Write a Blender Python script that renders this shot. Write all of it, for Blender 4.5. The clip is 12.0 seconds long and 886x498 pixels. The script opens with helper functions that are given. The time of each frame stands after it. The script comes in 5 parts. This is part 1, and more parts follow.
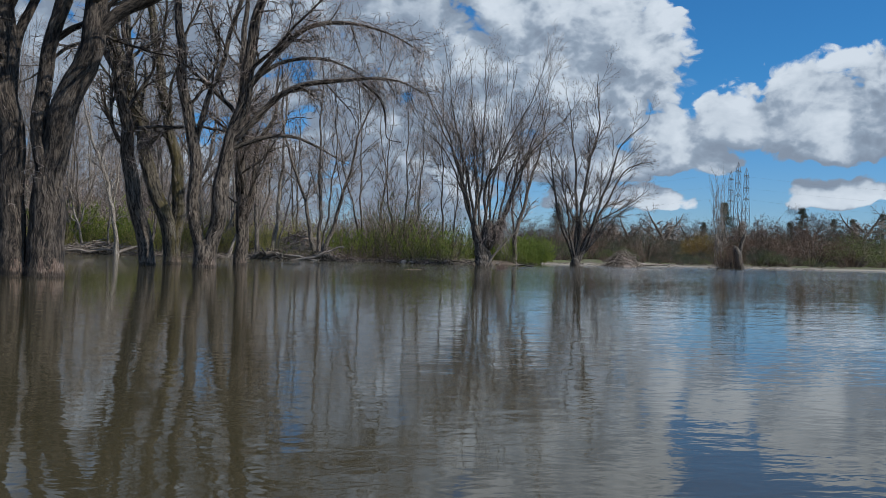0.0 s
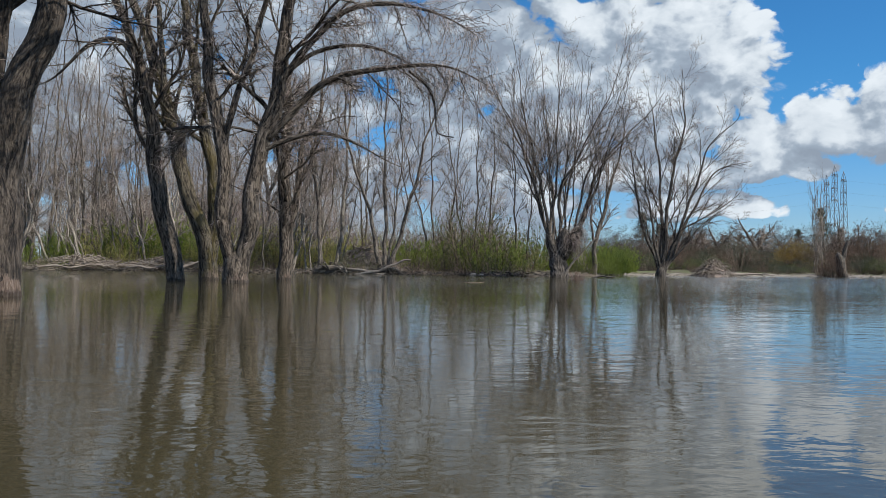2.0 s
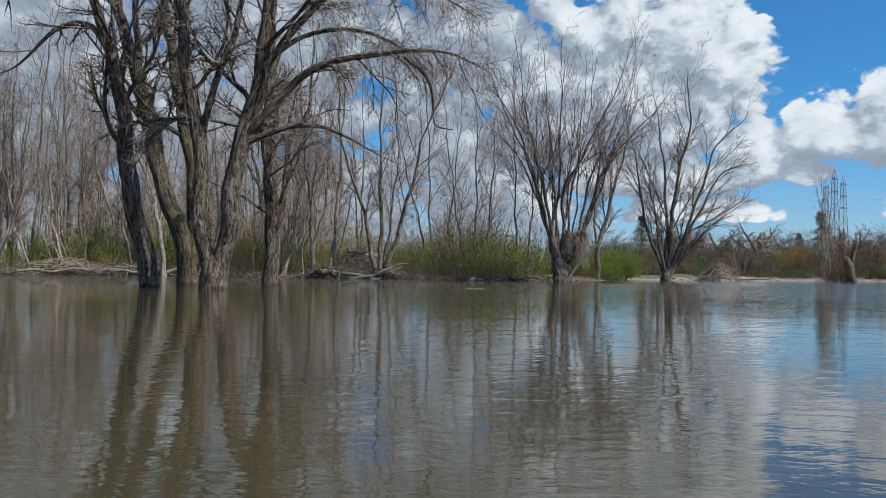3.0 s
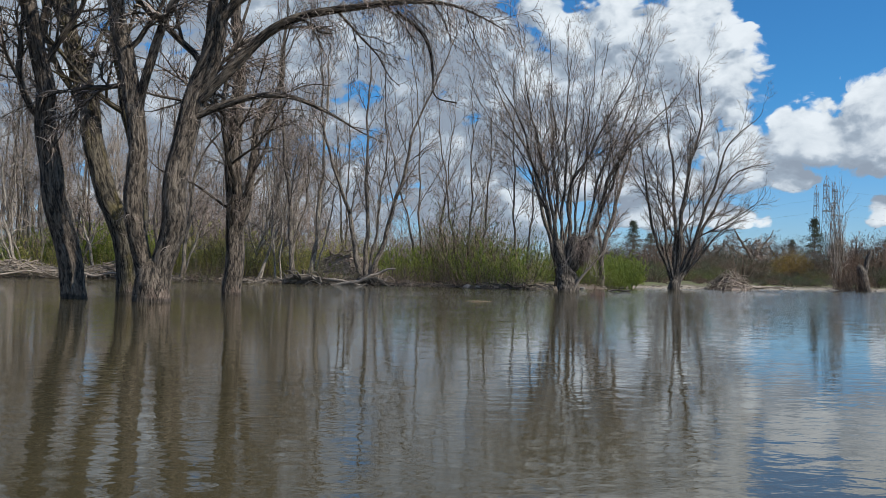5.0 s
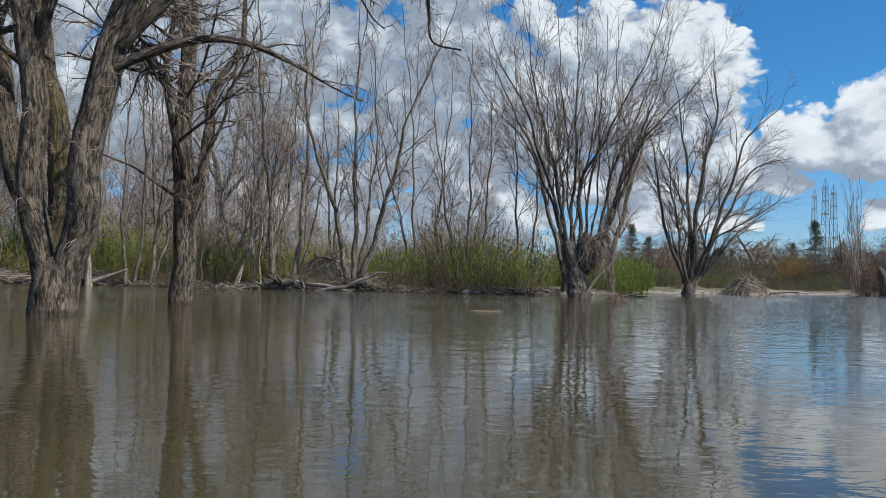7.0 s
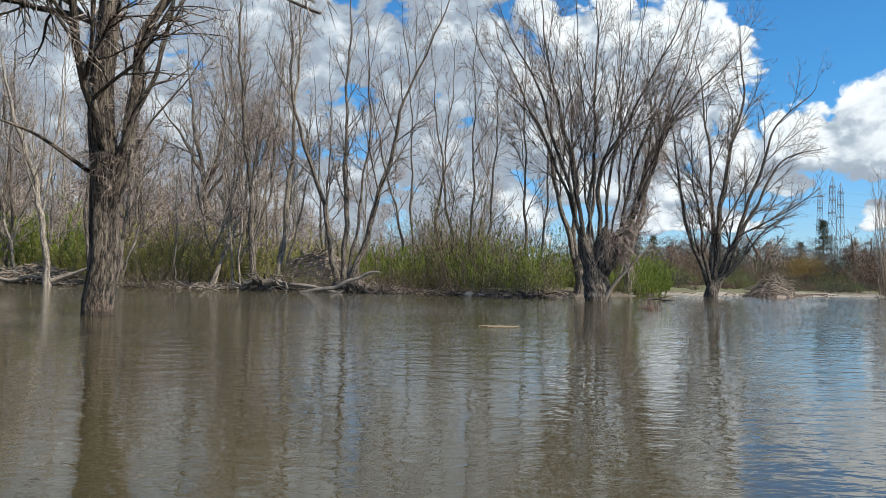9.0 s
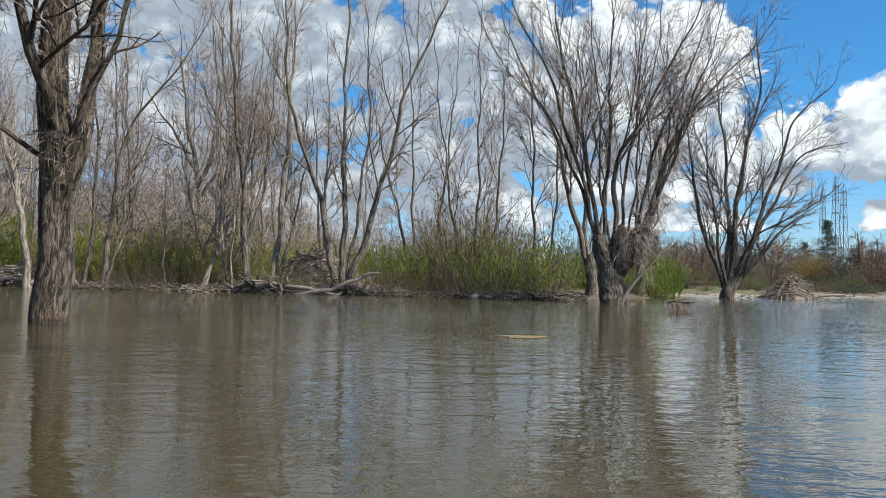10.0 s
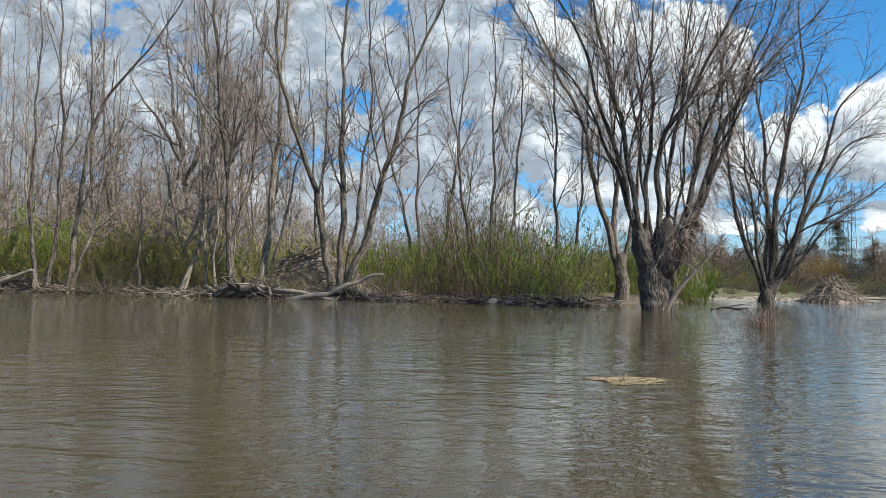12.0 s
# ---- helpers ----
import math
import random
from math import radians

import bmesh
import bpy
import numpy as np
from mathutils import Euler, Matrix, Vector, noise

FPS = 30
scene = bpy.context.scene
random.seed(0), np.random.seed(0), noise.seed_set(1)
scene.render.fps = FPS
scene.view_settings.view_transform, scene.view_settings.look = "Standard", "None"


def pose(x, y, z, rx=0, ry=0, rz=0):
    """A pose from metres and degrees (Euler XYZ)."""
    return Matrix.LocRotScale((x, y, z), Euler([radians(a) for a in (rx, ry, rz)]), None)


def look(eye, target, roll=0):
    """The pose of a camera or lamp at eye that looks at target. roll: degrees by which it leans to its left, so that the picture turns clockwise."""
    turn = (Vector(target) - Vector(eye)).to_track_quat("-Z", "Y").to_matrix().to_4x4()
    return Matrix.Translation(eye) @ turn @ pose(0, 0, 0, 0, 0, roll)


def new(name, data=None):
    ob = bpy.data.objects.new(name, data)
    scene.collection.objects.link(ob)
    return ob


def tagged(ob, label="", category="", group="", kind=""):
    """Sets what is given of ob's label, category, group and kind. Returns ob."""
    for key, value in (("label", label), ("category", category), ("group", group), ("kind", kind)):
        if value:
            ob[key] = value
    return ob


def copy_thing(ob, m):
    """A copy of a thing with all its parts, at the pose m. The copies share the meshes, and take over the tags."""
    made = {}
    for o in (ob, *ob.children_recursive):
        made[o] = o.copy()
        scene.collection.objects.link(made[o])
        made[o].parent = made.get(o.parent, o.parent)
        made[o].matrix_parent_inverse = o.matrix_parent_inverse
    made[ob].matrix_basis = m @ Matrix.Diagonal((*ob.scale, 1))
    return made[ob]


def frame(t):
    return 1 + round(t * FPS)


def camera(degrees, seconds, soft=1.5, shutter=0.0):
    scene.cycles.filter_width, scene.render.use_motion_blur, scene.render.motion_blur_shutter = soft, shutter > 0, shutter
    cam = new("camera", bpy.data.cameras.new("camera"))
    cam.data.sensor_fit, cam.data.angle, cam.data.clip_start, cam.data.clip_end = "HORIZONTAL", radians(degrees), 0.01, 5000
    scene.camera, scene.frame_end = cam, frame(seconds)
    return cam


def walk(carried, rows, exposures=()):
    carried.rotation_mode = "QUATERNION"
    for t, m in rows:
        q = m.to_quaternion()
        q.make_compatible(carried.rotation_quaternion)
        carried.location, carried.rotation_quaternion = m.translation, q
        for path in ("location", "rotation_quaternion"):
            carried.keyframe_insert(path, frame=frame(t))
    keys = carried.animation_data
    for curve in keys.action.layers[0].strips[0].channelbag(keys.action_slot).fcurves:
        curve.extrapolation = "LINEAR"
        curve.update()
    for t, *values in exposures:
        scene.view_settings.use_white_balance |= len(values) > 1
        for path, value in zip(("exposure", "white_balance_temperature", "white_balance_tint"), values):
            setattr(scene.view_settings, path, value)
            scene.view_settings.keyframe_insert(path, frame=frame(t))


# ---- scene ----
cam = camera(54.2, 12.0, soft=0.85)
PATH = [
    (0, (-0.303, 0.463, 0.478), (-0.102, 2.453, 0.491), 1.5),
    (0.5, (0.095, 1.051, 0.412), (0.121, 3.051, 0.432), 1.1),
    (1, (0.321, 1.712, 0.411), (0.337, 3.712, 0.438), 0.8),
    (1.5, (0.451, 2.528, 0.366), (0.461, 4.528, 0.402), 0.7),
    (2, (0.499, 3.304, 0.429), (0.508, 5.304, 0.469), 0.7),
    (2.5, (0.481, 4.175, 0.443), (0.494, 6.175, 0.488), 0.8),
    (3.2, (0.494, 5.35, 0.456), (0.51, 7.35, 0.506), 0.7),
    (4.8, (0.294, 8.354, 0.521), (0.335, 10.353, 0.579), 1.0),
    (5, (0.293, 8.741, 0.547), (0.338, 10.74, 0.605), 1.2),
    (5.5, (0.282, 9.675, 0.51), (0.333, 11.673, 0.574), 1.2),
    (6, (0.289, 10.542, 0.527), (0.344, 12.54, 0.593), 1.1),
    (6.5, (0.297, 11.402, 0.491), (0.352, 13.4, 0.562), 0.9),
    (7, (0.308, 12.239, 0.526), (0.366, 14.237, 0.595), 1.1),
    (9, (0.419, 15.848, 0.603), (0.476, 17.846, 0.668), 1.3),
    (9.5, (0.415, 16.695, 0.583), (0.473, 18.693, 0.652), 1.1),
    (10, (0.33, 17.59, 0.596), (0.387, 19.588, 0.664), 1.2),
    (10.5, (0.248, 18.5, 0.564), (0.303, 20.498, 0.636), 1.3),
    (11, (0.246, 19.409, 0.581), (0.298, 21.407, 0.652), 1.3),
    (11.5, (0.136, 20.44, 0.602), (0.193, 22.438, 0.672), 1.0),
    (12, (0.094, 21.149, 0.621), (0.15, 23.147, 0.692), 1.2),
]
walk(cam, [(t, look(eye, target, roll)) for t, eye, target, roll in PATH],
     [(0.0, -0.28, 5800, 6), (1.5, 0.02, 6050, 6), (3.2, 0.02, 6100, 6), (6.5, 0.02, 6100, 6), (9.0, 0.37, 6350, 5), (12.0, 0.41, 6350, 4)])

# ---- light ----
SUN_AZ, SUN_EL = radians(116), radians(46)
to_sun = Vector((math.sin(SUN_AZ) * math.cos(SUN_EL), math.cos(SUN_AZ) * math.cos(SUN_EL), math.sin(SUN_EL)))
sun = new("sun", bpy.data.lights.new("sun", "SUN"))
sun.data.energy, sun.data.angle, sun.data.color = 5.0, radians(0.6), (1.0, 0.93, 0.83)
sun.matrix_world = look(to_sun * 50, (0, 0, 0))


class Nodes:
    """A short way to write node trees."""

    def __init__(self, tree):
        self.tree = tree

    def add(self, kind, **settings):
        node = self.tree.nodes.new(kind)
        for key, value in settings.items():
            if key == "operation":
                node.operation = value
            elif key == "data_type":
                node.data_type = value
            elif key == "blend_type":
                node.blend_type = value
            elif key == "attribute_name":
                node.attribute_name = value
            elif key == "feature":
                node.feature = value
        return node

    def join(self, value, socket):
        if isinstance(value, bpy.types.NodeSocket):
            self.tree.links.new(value, socket)
        elif value is not None:
            socket.default_value = value

    def math(self, operation, a, b=None, c=None):
        node = self.add("ShaderNodeMath", operation=operation)
        for value, socket in zip((a, b, c), node.inputs):
            self.join(value, socket)
        return node.outputs[0]

    def vec(self, operation, a, b=None):
        node = self.add("ShaderNodeVectorMath", operation=operation)
        self.join(a, node.inputs[0])
        self.join(b, node.inputs[1])
        return node.outputs[0]

    def xyz(self, x, y, z):
        node = self.add("ShaderNodeCombineXYZ")
        for value, socket in zip((x, y, z), node.inputs):
            self.join(value, socket)
        return node.outputs[0]

    def parts(self, v):
        node = self.add("ShaderNodeSeparateXYZ")
        self.join(v, node.inputs[0])
        return node.outputs

    def smooth(self, value, low, high, out_low=0.0, out_high=1.0):
        node = self.add("ShaderNodeMapRange")
        node.interpolation_type = "SMOOTHSTEP"
        for v, socket in zip((value, low, high, out_low, out_high), node.inputs):
            self.join(v, socket)
        return node.outputs[0]

    def noise(self, v, scale, detail=4.0, rough=0.55, distortion=0.0):
        node = self.add("ShaderNodeTexNoise")
        self.join(v, node.inputs["Vector"])
        for name, value in (("Scale", scale), ("Detail", detail), ("Roughness", rough), ("Distortion", distortion)):
            node.inputs[name].default_value = value
        return node.outputs[0]

    def add_noise_colour(self, v, scale):
        node = self.add("ShaderNodeTexNoise")
        self.join(v, node.inputs["Vector"])
        node.inputs["Scale"].default_value = scale
        return node.outputs["Color"]

    def mix(self, factor, a, b, blend="MIX"):
        node = self.add("ShaderNodeMix", data_type="RGBA", blend_type=blend)
        self.join(factor, node.inputs[0])
        self.join(a, node.inputs[6])
        self.join(b, node.inputs[7])
        return node.outputs[2]

    def ramp(self, factor, stops):
        node = self.add("ShaderNodeValToRGB")
        self.join(factor, node.inputs[0])
        items = node.color_ramp.elements
        while len(items) < len(stops):
            items.new(0.5)
        for item, (at, colour) in zip(items, stops):
            item.position, item.color = at, (*colour, 1)
        return node.outputs[0]

    def bump(self, height, strength, distance, normal=None):
        node = self.add("ShaderNodeBump")
        node.inputs["Strength"].default_value, node.inputs["Distance"].default_value = strength, distance
        self.join(height, node.inputs["Height"])
        self.join(normal, node.inputs["Normal"])
        return node.outputs[0]


def cloud_group():
    """Cloud density over azimuth (x) and elevation (y), in radians."""
    group = bpy.data.node_groups.new("cloud_density", "ShaderNodeTree")
    group.interface.new_socket("Place", in_out="INPUT", socket_type="NodeSocketVector")
    group.interface.new_socket("Density", in_out="OUTPUT", socket_type="NodeSocketFloat")
    n = Nodes(group)
    place = n.add("NodeGroupInput").outputs[0]
    az, el, _ = n.parts(place)
    drift = n.add("ShaderNodeTexNoise")
    n.join(place, drift.inputs["Vector"])
    drift.inputs["Scale"].default_value, drift.inputs["Detail"].default_value = 14.0, 5.0
    place = n.vec("ADD", place, n.vec("MULTIPLY", n.vec("SUBTRACT", drift.outputs["Color"], (0.5, 0.5, 0.5)), (0.055, 0.045, 0.0)))
    az, el, _ = n.parts(place)
    wide = n.vec("MULTIPLY", place, (1.0, 1.5, 1.0))
    coarse = n.noise(wide, 7.0, 3.0, 0.5)
    fine = n.noise(wide, 34.0, 8.0, 0.62)
    heap = None
    for a, e, ra, re in CLOUDS:
        da = n.math("DIVIDE", n.math("SUBTRACT", az, a), ra)
        de = n.math("DIVIDE", n.math("SUBTRACT", el, e), re)
        de = n.math("MAXIMUM", de, n.math("MULTIPLY", de, -2.6))
        r2 = n.math("ADD", n.math("MULTIPLY", da, da), n.math("MULTIPLY", de, de))
        blob = n.math("MAXIMUM", n.math("SUBTRACT", 1.0, r2), -1.0)
        heap = blob if heap is None else n.math("MAXIMUM", heap, blob)
    cover = n.math("ADD", n.smooth(az, 0.10, 0.24, 0.62, -0.9), n.smooth(az, 0.66, 0.9, 0.0, 0.95))
    cover = n.math("SUBTRACT", cover, n.math("MULTIPLY", n.smooth(el, 0.28, 0.42, 0.0, 0.8), n.smooth(az, 0.1, -0.1)))
    field = n.math("ADD", n.math("MULTIPLY", n.math("SUBTRACT", coarse, 0.5), 3.2), cover)
    total = n.math("MAXIMUM", heap, field)
    total = n.math("ADD", total, n.math("MULTIPLY", n.math("SUBTRACT", fine, 0.5), 0.8))
    for scale, amount in ((19.0, 0.75), (46.0, 0.45), (105.0, 0.22)):
        cells = n.add("ShaderNodeTexVoronoi", feature="SMOOTH_F1")
        n.join(wide, cells.inputs["Vector"])
        cells.inputs["Scale"].default_value, cells.inputs["Smoothness"].default_value = scale, 0.35
        total = n.math("ADD", total, n.math("MULTIPLY", n.math("SUBTRACT", 0.42, cells.outputs["Distance"]), amount))
    n.join(total, n.add("NodeGroupOutput").inputs[0])
    return group


# azimuth, elevation of the flat base, half width and height of the cumulus heaps, in radians
CLOUDS = [
    (0.30, 0.21, 0.085, 0.13), (0.20, 0.20, 0.10, 0.14), (0.25, 0.155, 0.085, 0.10), (0.12, 0.16, 0.09, 0.13), (0.36, 0.115, 0.075, 0.065), (0.24, 0.10, 0.11, 0.06),
    (0.425, 0.145, 0.055, 0.065), (0.50, 0.14, 0.075, 0.092), (0.59, 0.14, 0.085, 0.105), (0.505, 0.118, 0.05, 0.020), (0.535, 0.072, 0.065, 0.028), (0.62, 0.068, 0.06, 0.026), (0.29, 0.062, 0.10, 0.03),
]


def sky():
    world = bpy.data.worlds.new("sky")
    world.use_nodes = True
    scene.world = world
    tree = world.node_tree
    tree.nodes.clear()
    n = Nodes(tree)
    way = n.add("ShaderNodeTexCoord").outputs["Generated"]
    x, y, z = n.parts(way)
    az = n.math("ARCTAN2", x, y)
    el = n.math("ARCSINE", z)
    place = n.xyz(az, el, 0.0)
    group = cloud_group()

    def density(p):
        node = n.add("ShaderNodeGroup")
        node.node_tree = group
        n.join(p, node.inputs[0])
        return node.outputs[0]

    here = density(place)
    above = density(n.vec("ADD", place, (0.016, 0.027, 0.0)))
    mask = n.math("MULTIPLY", n.smooth(here, -0.02, 0.20), n.smooth(el, 0.0, 0.06))
    lit = n.smooth(n.math("SUBTRACT", here, above), -0.75, 0.75)
    puffs = n.noise(n.vec("MULTIPLY", place, (1.0, 1.3, 1.0)), 22.0, 7.0, 0.58, 0.3)
    lit = n.math("ADD", lit, n.math("MULTIPLY", n.math("SUBTRACT", puffs, 0.57), 1.1))
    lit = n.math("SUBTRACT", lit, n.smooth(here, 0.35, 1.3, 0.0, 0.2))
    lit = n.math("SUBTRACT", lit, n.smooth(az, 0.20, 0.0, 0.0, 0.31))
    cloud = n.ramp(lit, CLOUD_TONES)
    blue = n.add("ShaderNodeTexSky")
    blue.sky_type, blue.sun_disc, blue.sun_elevation, blue.sun_rotation = "NISHITA", False, SUN_EL, SUN_AZ
    blue.air_density, blue.dust_density, blue.ozone_density = 1.0, 0.3, 2.5
    deep = n.mix(1.0, blue.outputs[0], n.mix(n.smooth(el, 0.0, 0.22), LOW_TINT, SKY_TINT), "MULTIPLY")
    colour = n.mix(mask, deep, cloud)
    back = n.add("ShaderNodeBackground")
    back.inputs[1].default_value = 0.112
    n.join(colour, back.inputs[0])
    tree.links.new(back.outputs[0], n.add("ShaderNodeOutputWorld").inputs[0])


SKY_TINT = (0.33, 0.74, 1.05, 1.0)
LOW_TINT = (0.62, 0.80, 1.10, 1.0)
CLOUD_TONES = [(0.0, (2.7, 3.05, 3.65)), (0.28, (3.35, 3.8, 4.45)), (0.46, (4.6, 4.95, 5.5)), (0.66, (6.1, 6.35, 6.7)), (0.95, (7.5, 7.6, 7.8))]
sky()


# ---- materials ----
def material(name, rough=0.8):
    m = bpy.data.materials.new(name)
    m.use_nodes = True
    n = Nodes(m.node_tree)
    shader = m.node_tree.nodes["Principled BSDF"]
    shader.inputs["Roughness"].default_value = rough
    return m, n, shader


def bark_material(name, dark, mid, light, furrow=1.0, moss=0.0, stripped=0.0):
    """Furrowed bark along the limb: the attribute holds metres round and along it."""
    m, n, shader = material(name, 0.88)
    v = n.add("ShaderNodeAttribute", attribute_name="bark").outputs["Vector"]
    bent = n.vec("ADD", v, n.vec("MULTIPLY", n.vec("SUBTRACT", n.add_noise_colour(v, 7.0), (0.5, 0.5, 0.5)), (0.05, 0.05, 0.12)))
    coarse = n.noise(n.vec("MULTIPLY", bent, (1.0, 1.0, 0.2)), 17.0, 3.0, 0.55)
    ridges = n.noise(n.vec("MULTIPLY", bent, (1.0, 1.0, 0.22)), 40.0, 6.0, 0.68)
    plates = n.smooth(coarse, 0.40, 0.60)
    broad = n.noise(v, 1.8, 3.0, 0.55)
    tone = n.math("ADD", n.math("MULTIPLY", plates, 0.45), n.math("MULTIPLY", n.smooth(ridges, 0.36, 0.64), 0.55))
    colour = n.ramp(tone, [(0.12, dark), (0.42, mid), (0.85, light)])
    colour = n.mix(n.smooth(broad, 0.35, 0.7, 0.0, 0.5), colour, n.mix(1.0, colour, (0.62, 0.58, 0.55, 1), "MULTIPLY"))
    if moss:
        where = n.noise(n.vec("MULTIPLY", v, (1.0, 1.0, 0.3)), 4.0, 3.0, 0.6)
        colour = n.mix(n.smooth(where, 0.45, 0.65, 0.0, moss), colour, (0.16, 0.12, 0.035, 1))
    if stripped:
        place = n.add("ShaderNodeTexCoord").outputs["Object"]
        height = n.parts(place)[2]
        ragged = n.math("SUBTRACT", n.noise(n.vec("MULTIPLY", place, (1.0, 1.0, 0.4)), 5.0, 5.0, 0.7), n.math("MULTIPLY", height, 0.45))
        bare = n.ramp(ridges, [(0.3, (0.10, 0.06, 0.042)), (0.5, (0.26, 0.175, 0.13)), (0.7, (0.42, 0.32, 0.25))])
        colour = n.mix(n.smooth(ragged, 0.465, 0.505, 0.0, stripped), colour, bare)
        wet = n.math("ADD", height, n.math("MULTIPLY", n.noise(place, 9.0, 3.0, 0.6), 0.14))
        colour = n.mix(n.smooth(wet, 0.12, 0.17, 0.7, 0.0), colour, (0.03, 0.022, 0.016, 1))
    n.join(colour, shader.inputs["Base Color"])
    n.join(n.bump(tone, 1.0, 0.026 * furrow), shader.inputs["Normal"])
    return m


def plain_material(name, colours, scale=3.0, rough=0.85, bump=0.0, island=0.0):
    """Two scales of tone, and a shift from piece to piece."""
    m, n, shader = material(name, rough)
    place = n.add("ShaderNodeTexCoord").outputs["Object"]
    tone = n.math("ADD", n.math("MULTIPLY", n.noise(place, scale, 4.0, 0.6), 0.55), n.math("MULTIPLY", n.noise(place, scale * 9, 3.0, 0.6), 0.45))
    if island:
        each = n.add("ShaderNodeNewGeometry").outputs["Random Per Island"]
        tone = n.math("ADD", tone, n.math("MULTIPLY", n.math("SUBTRACT", each, 0.5), island))
    n.join(n.ramp(tone, list(zip((0.3, 0.5, 0.7), colours))), shader.inputs["Base Color"])
    if bump:
        n.join(n.bump(tone, 0.8, bump), shader.inputs["Normal"])
    return m


def leaf_material(name, colours):
    m = plain_material(name, colours, 2.0, 0.6, 0.0, 0.5)
    shader = m.node_tree.nodes["Principled BSDF"]
    n = Nodes(m.node_tree)
    thin = n.add("ShaderNodeBsdfTranslucent")
    m.node_tree.links.new(shader.inputs["Base Color"].links[0].from_socket, thin.inputs[0])
    both = n.add("ShaderNodeMixShader")
    both.inputs[0].default_value = 0.4
    m.node_tree.links.new(shader.outputs[0], both.inputs[1])
    m.node_tree.links.new(thin.outputs[0], both.inputs[2])
    out = m.node_tree.nodes["Material Output"]
    m.node_tree.links.new(both.outputs[0], out.inputs[0])
    return m


COTTONWOOD = bark_material("cottonwood_bark", (0.016, 0.012, 0.009), (0.105, 0.078, 0.057), (0.27, 0.213, 0.163), 1.3, 0.0, 0.55)
# the cottonwood bark again, with the shade on the near trunks put into its colour
SHADED_COTTONWOOD = bark_material("shaded_cottonwood_bark", (0.012, 0.009, 0.007), (0.072, 0.052, 0.038), (0.185, 0.143, 0.108), 1.3, 0.0, 0.9)
MOSSY = bark_material("mossy_bark", (0.016, 0.012, 0.009), (0.105, 0.083, 0.058), (0.225, 0.185, 0.132), 1.3, 0.7, 0.5)
WILLOW = bark_material("willow_bark", (0.012, 0.009, 0.007), (0.090, 0.070, 0.055), (0.25, 0.205, 0.165), 1.3)
ALDER = bark_material("alder_bark", (0.024, 0.019, 0.015), (0.125, 0.098, 0.076), (0.29, 0.237, 0.187), 0.7)
PALE_BARK = bark_material("pale_bark", (0.075, 0.06, 0.046), (0.24, 0.196, 0.155), (0.43, 0.37, 0.30), 0.4)
TWIG = plain_material("twig_bark", [(0.11, 0.078, 0.064), (0.29, 0.215, 0.175), (0.49, 0.39, 0.325)], 1.0, 0.8, 0.0, 0.8)
TWIG_TAN = plain_material("budding_twig", [(0.12, 0.078, 0.058), (0.29, 0.205, 0.155), (0.46, 0.35, 0.28)], 1.0, 0.8, 0.0, 0.7)
DRIFT = plain_material("weathered_wood", [(0.085, 0.064, 0.048), (0.215, 0.168, 0.13), (0.39, 0.325, 0.26)], 4.0, 0.85, 0.01, 0.6)
DARK_DRIFT = plain_material("wet_rotten_wood", [(0.025, 0.02, 0.016), (0.06, 0.048, 0.038), (0.12, 0.10, 0.08)], 4.0, 0.7, 0.02, 0.4)
SPRING_LEAF = leaf_material("spring_willow_leaf", [(0.095, 0.13, 0.016), (0.19, 0.245, 0.028), (0.32, 0.36, 0.06)])
OLIVE_LEAF = leaf_material("olive_leaf", [(0.055, 0.068, 0.016), (0.12, 0.14, 0.032), (0.21, 0.22, 0.06)])
DARK_LEAF = leaf_material("evergreen_leaf", [(0.03, 0.036, 0.02), (0.06, 0.072, 0.038), (0.105, 0.115, 0.06)])
BUD_LEAF = leaf_material("yellow_bud", [(0.20, 0.19, 0.035), (0.35, 0.32, 0.07), (0.50, 0.45, 0.14)])
OCHRE_LEAF = leaf_material("ochre_catkin", [(0.16, 0.10, 0.02), (0.28, 0.18, 0.035), (0.38, 0.26, 0.06)])
RUSSET_LEAF = leaf_material("russet_twig_mass", [(0.065, 0.037, 0.025), (0.135, 0.080, 0.052), (0.21, 0.13, 0.085)])
SHOOT = plain_material("green_shoot", [(0.05, 0.06, 0.016), (0.11, 0.12, 0.03), (0.19, 0.19, 0.06)], 2.0, 0.7, 0.0, 0.4)
RED_SHOOT = plain_material("reddish_shoot", [(0.07, 0.04, 0.03), (0.14, 0.085, 0.062), (0.23, 0.15, 0.11)], 2.0, 0.7, 0.0, 0.4)
BRUSH = plain_material("brown_brush", [(0.05, 0.034, 0.024), (0.125, 0.088, 0.061), (0.24, 0.175, 0.125)], 2.0, 0.8, 0.0, 0.8)
STRAW = plain_material("wet_straw", [(0.16, 0.115, 0.06), (0.29, 0.215, 0.12), (0.42, 0.33, 0.20)], 9.0, 0.7, 0.0, 0.5)
HAZE_TWIG = plain_material("grey_twig_mass", [(0.15, 0.11, 0.09), (0.26, 0.195, 0.16), (0.37, 0.29, 0.24)], 0.8, 0.85, 0.0, 0.6)
STEEL = plain_material("galvanised_steel", [(0.11, 0.115, 0.12), (0.16, 0.165, 0.17), (0.22, 0.225, 0.23)], 0.3, 0.5)
STONE = plain_material("river_stone", [(0.11, 0.095, 0.08), (0.21, 0.185, 0.155), (0.34, 0.305, 0.26)], 6.0, 0.8, 0.01)


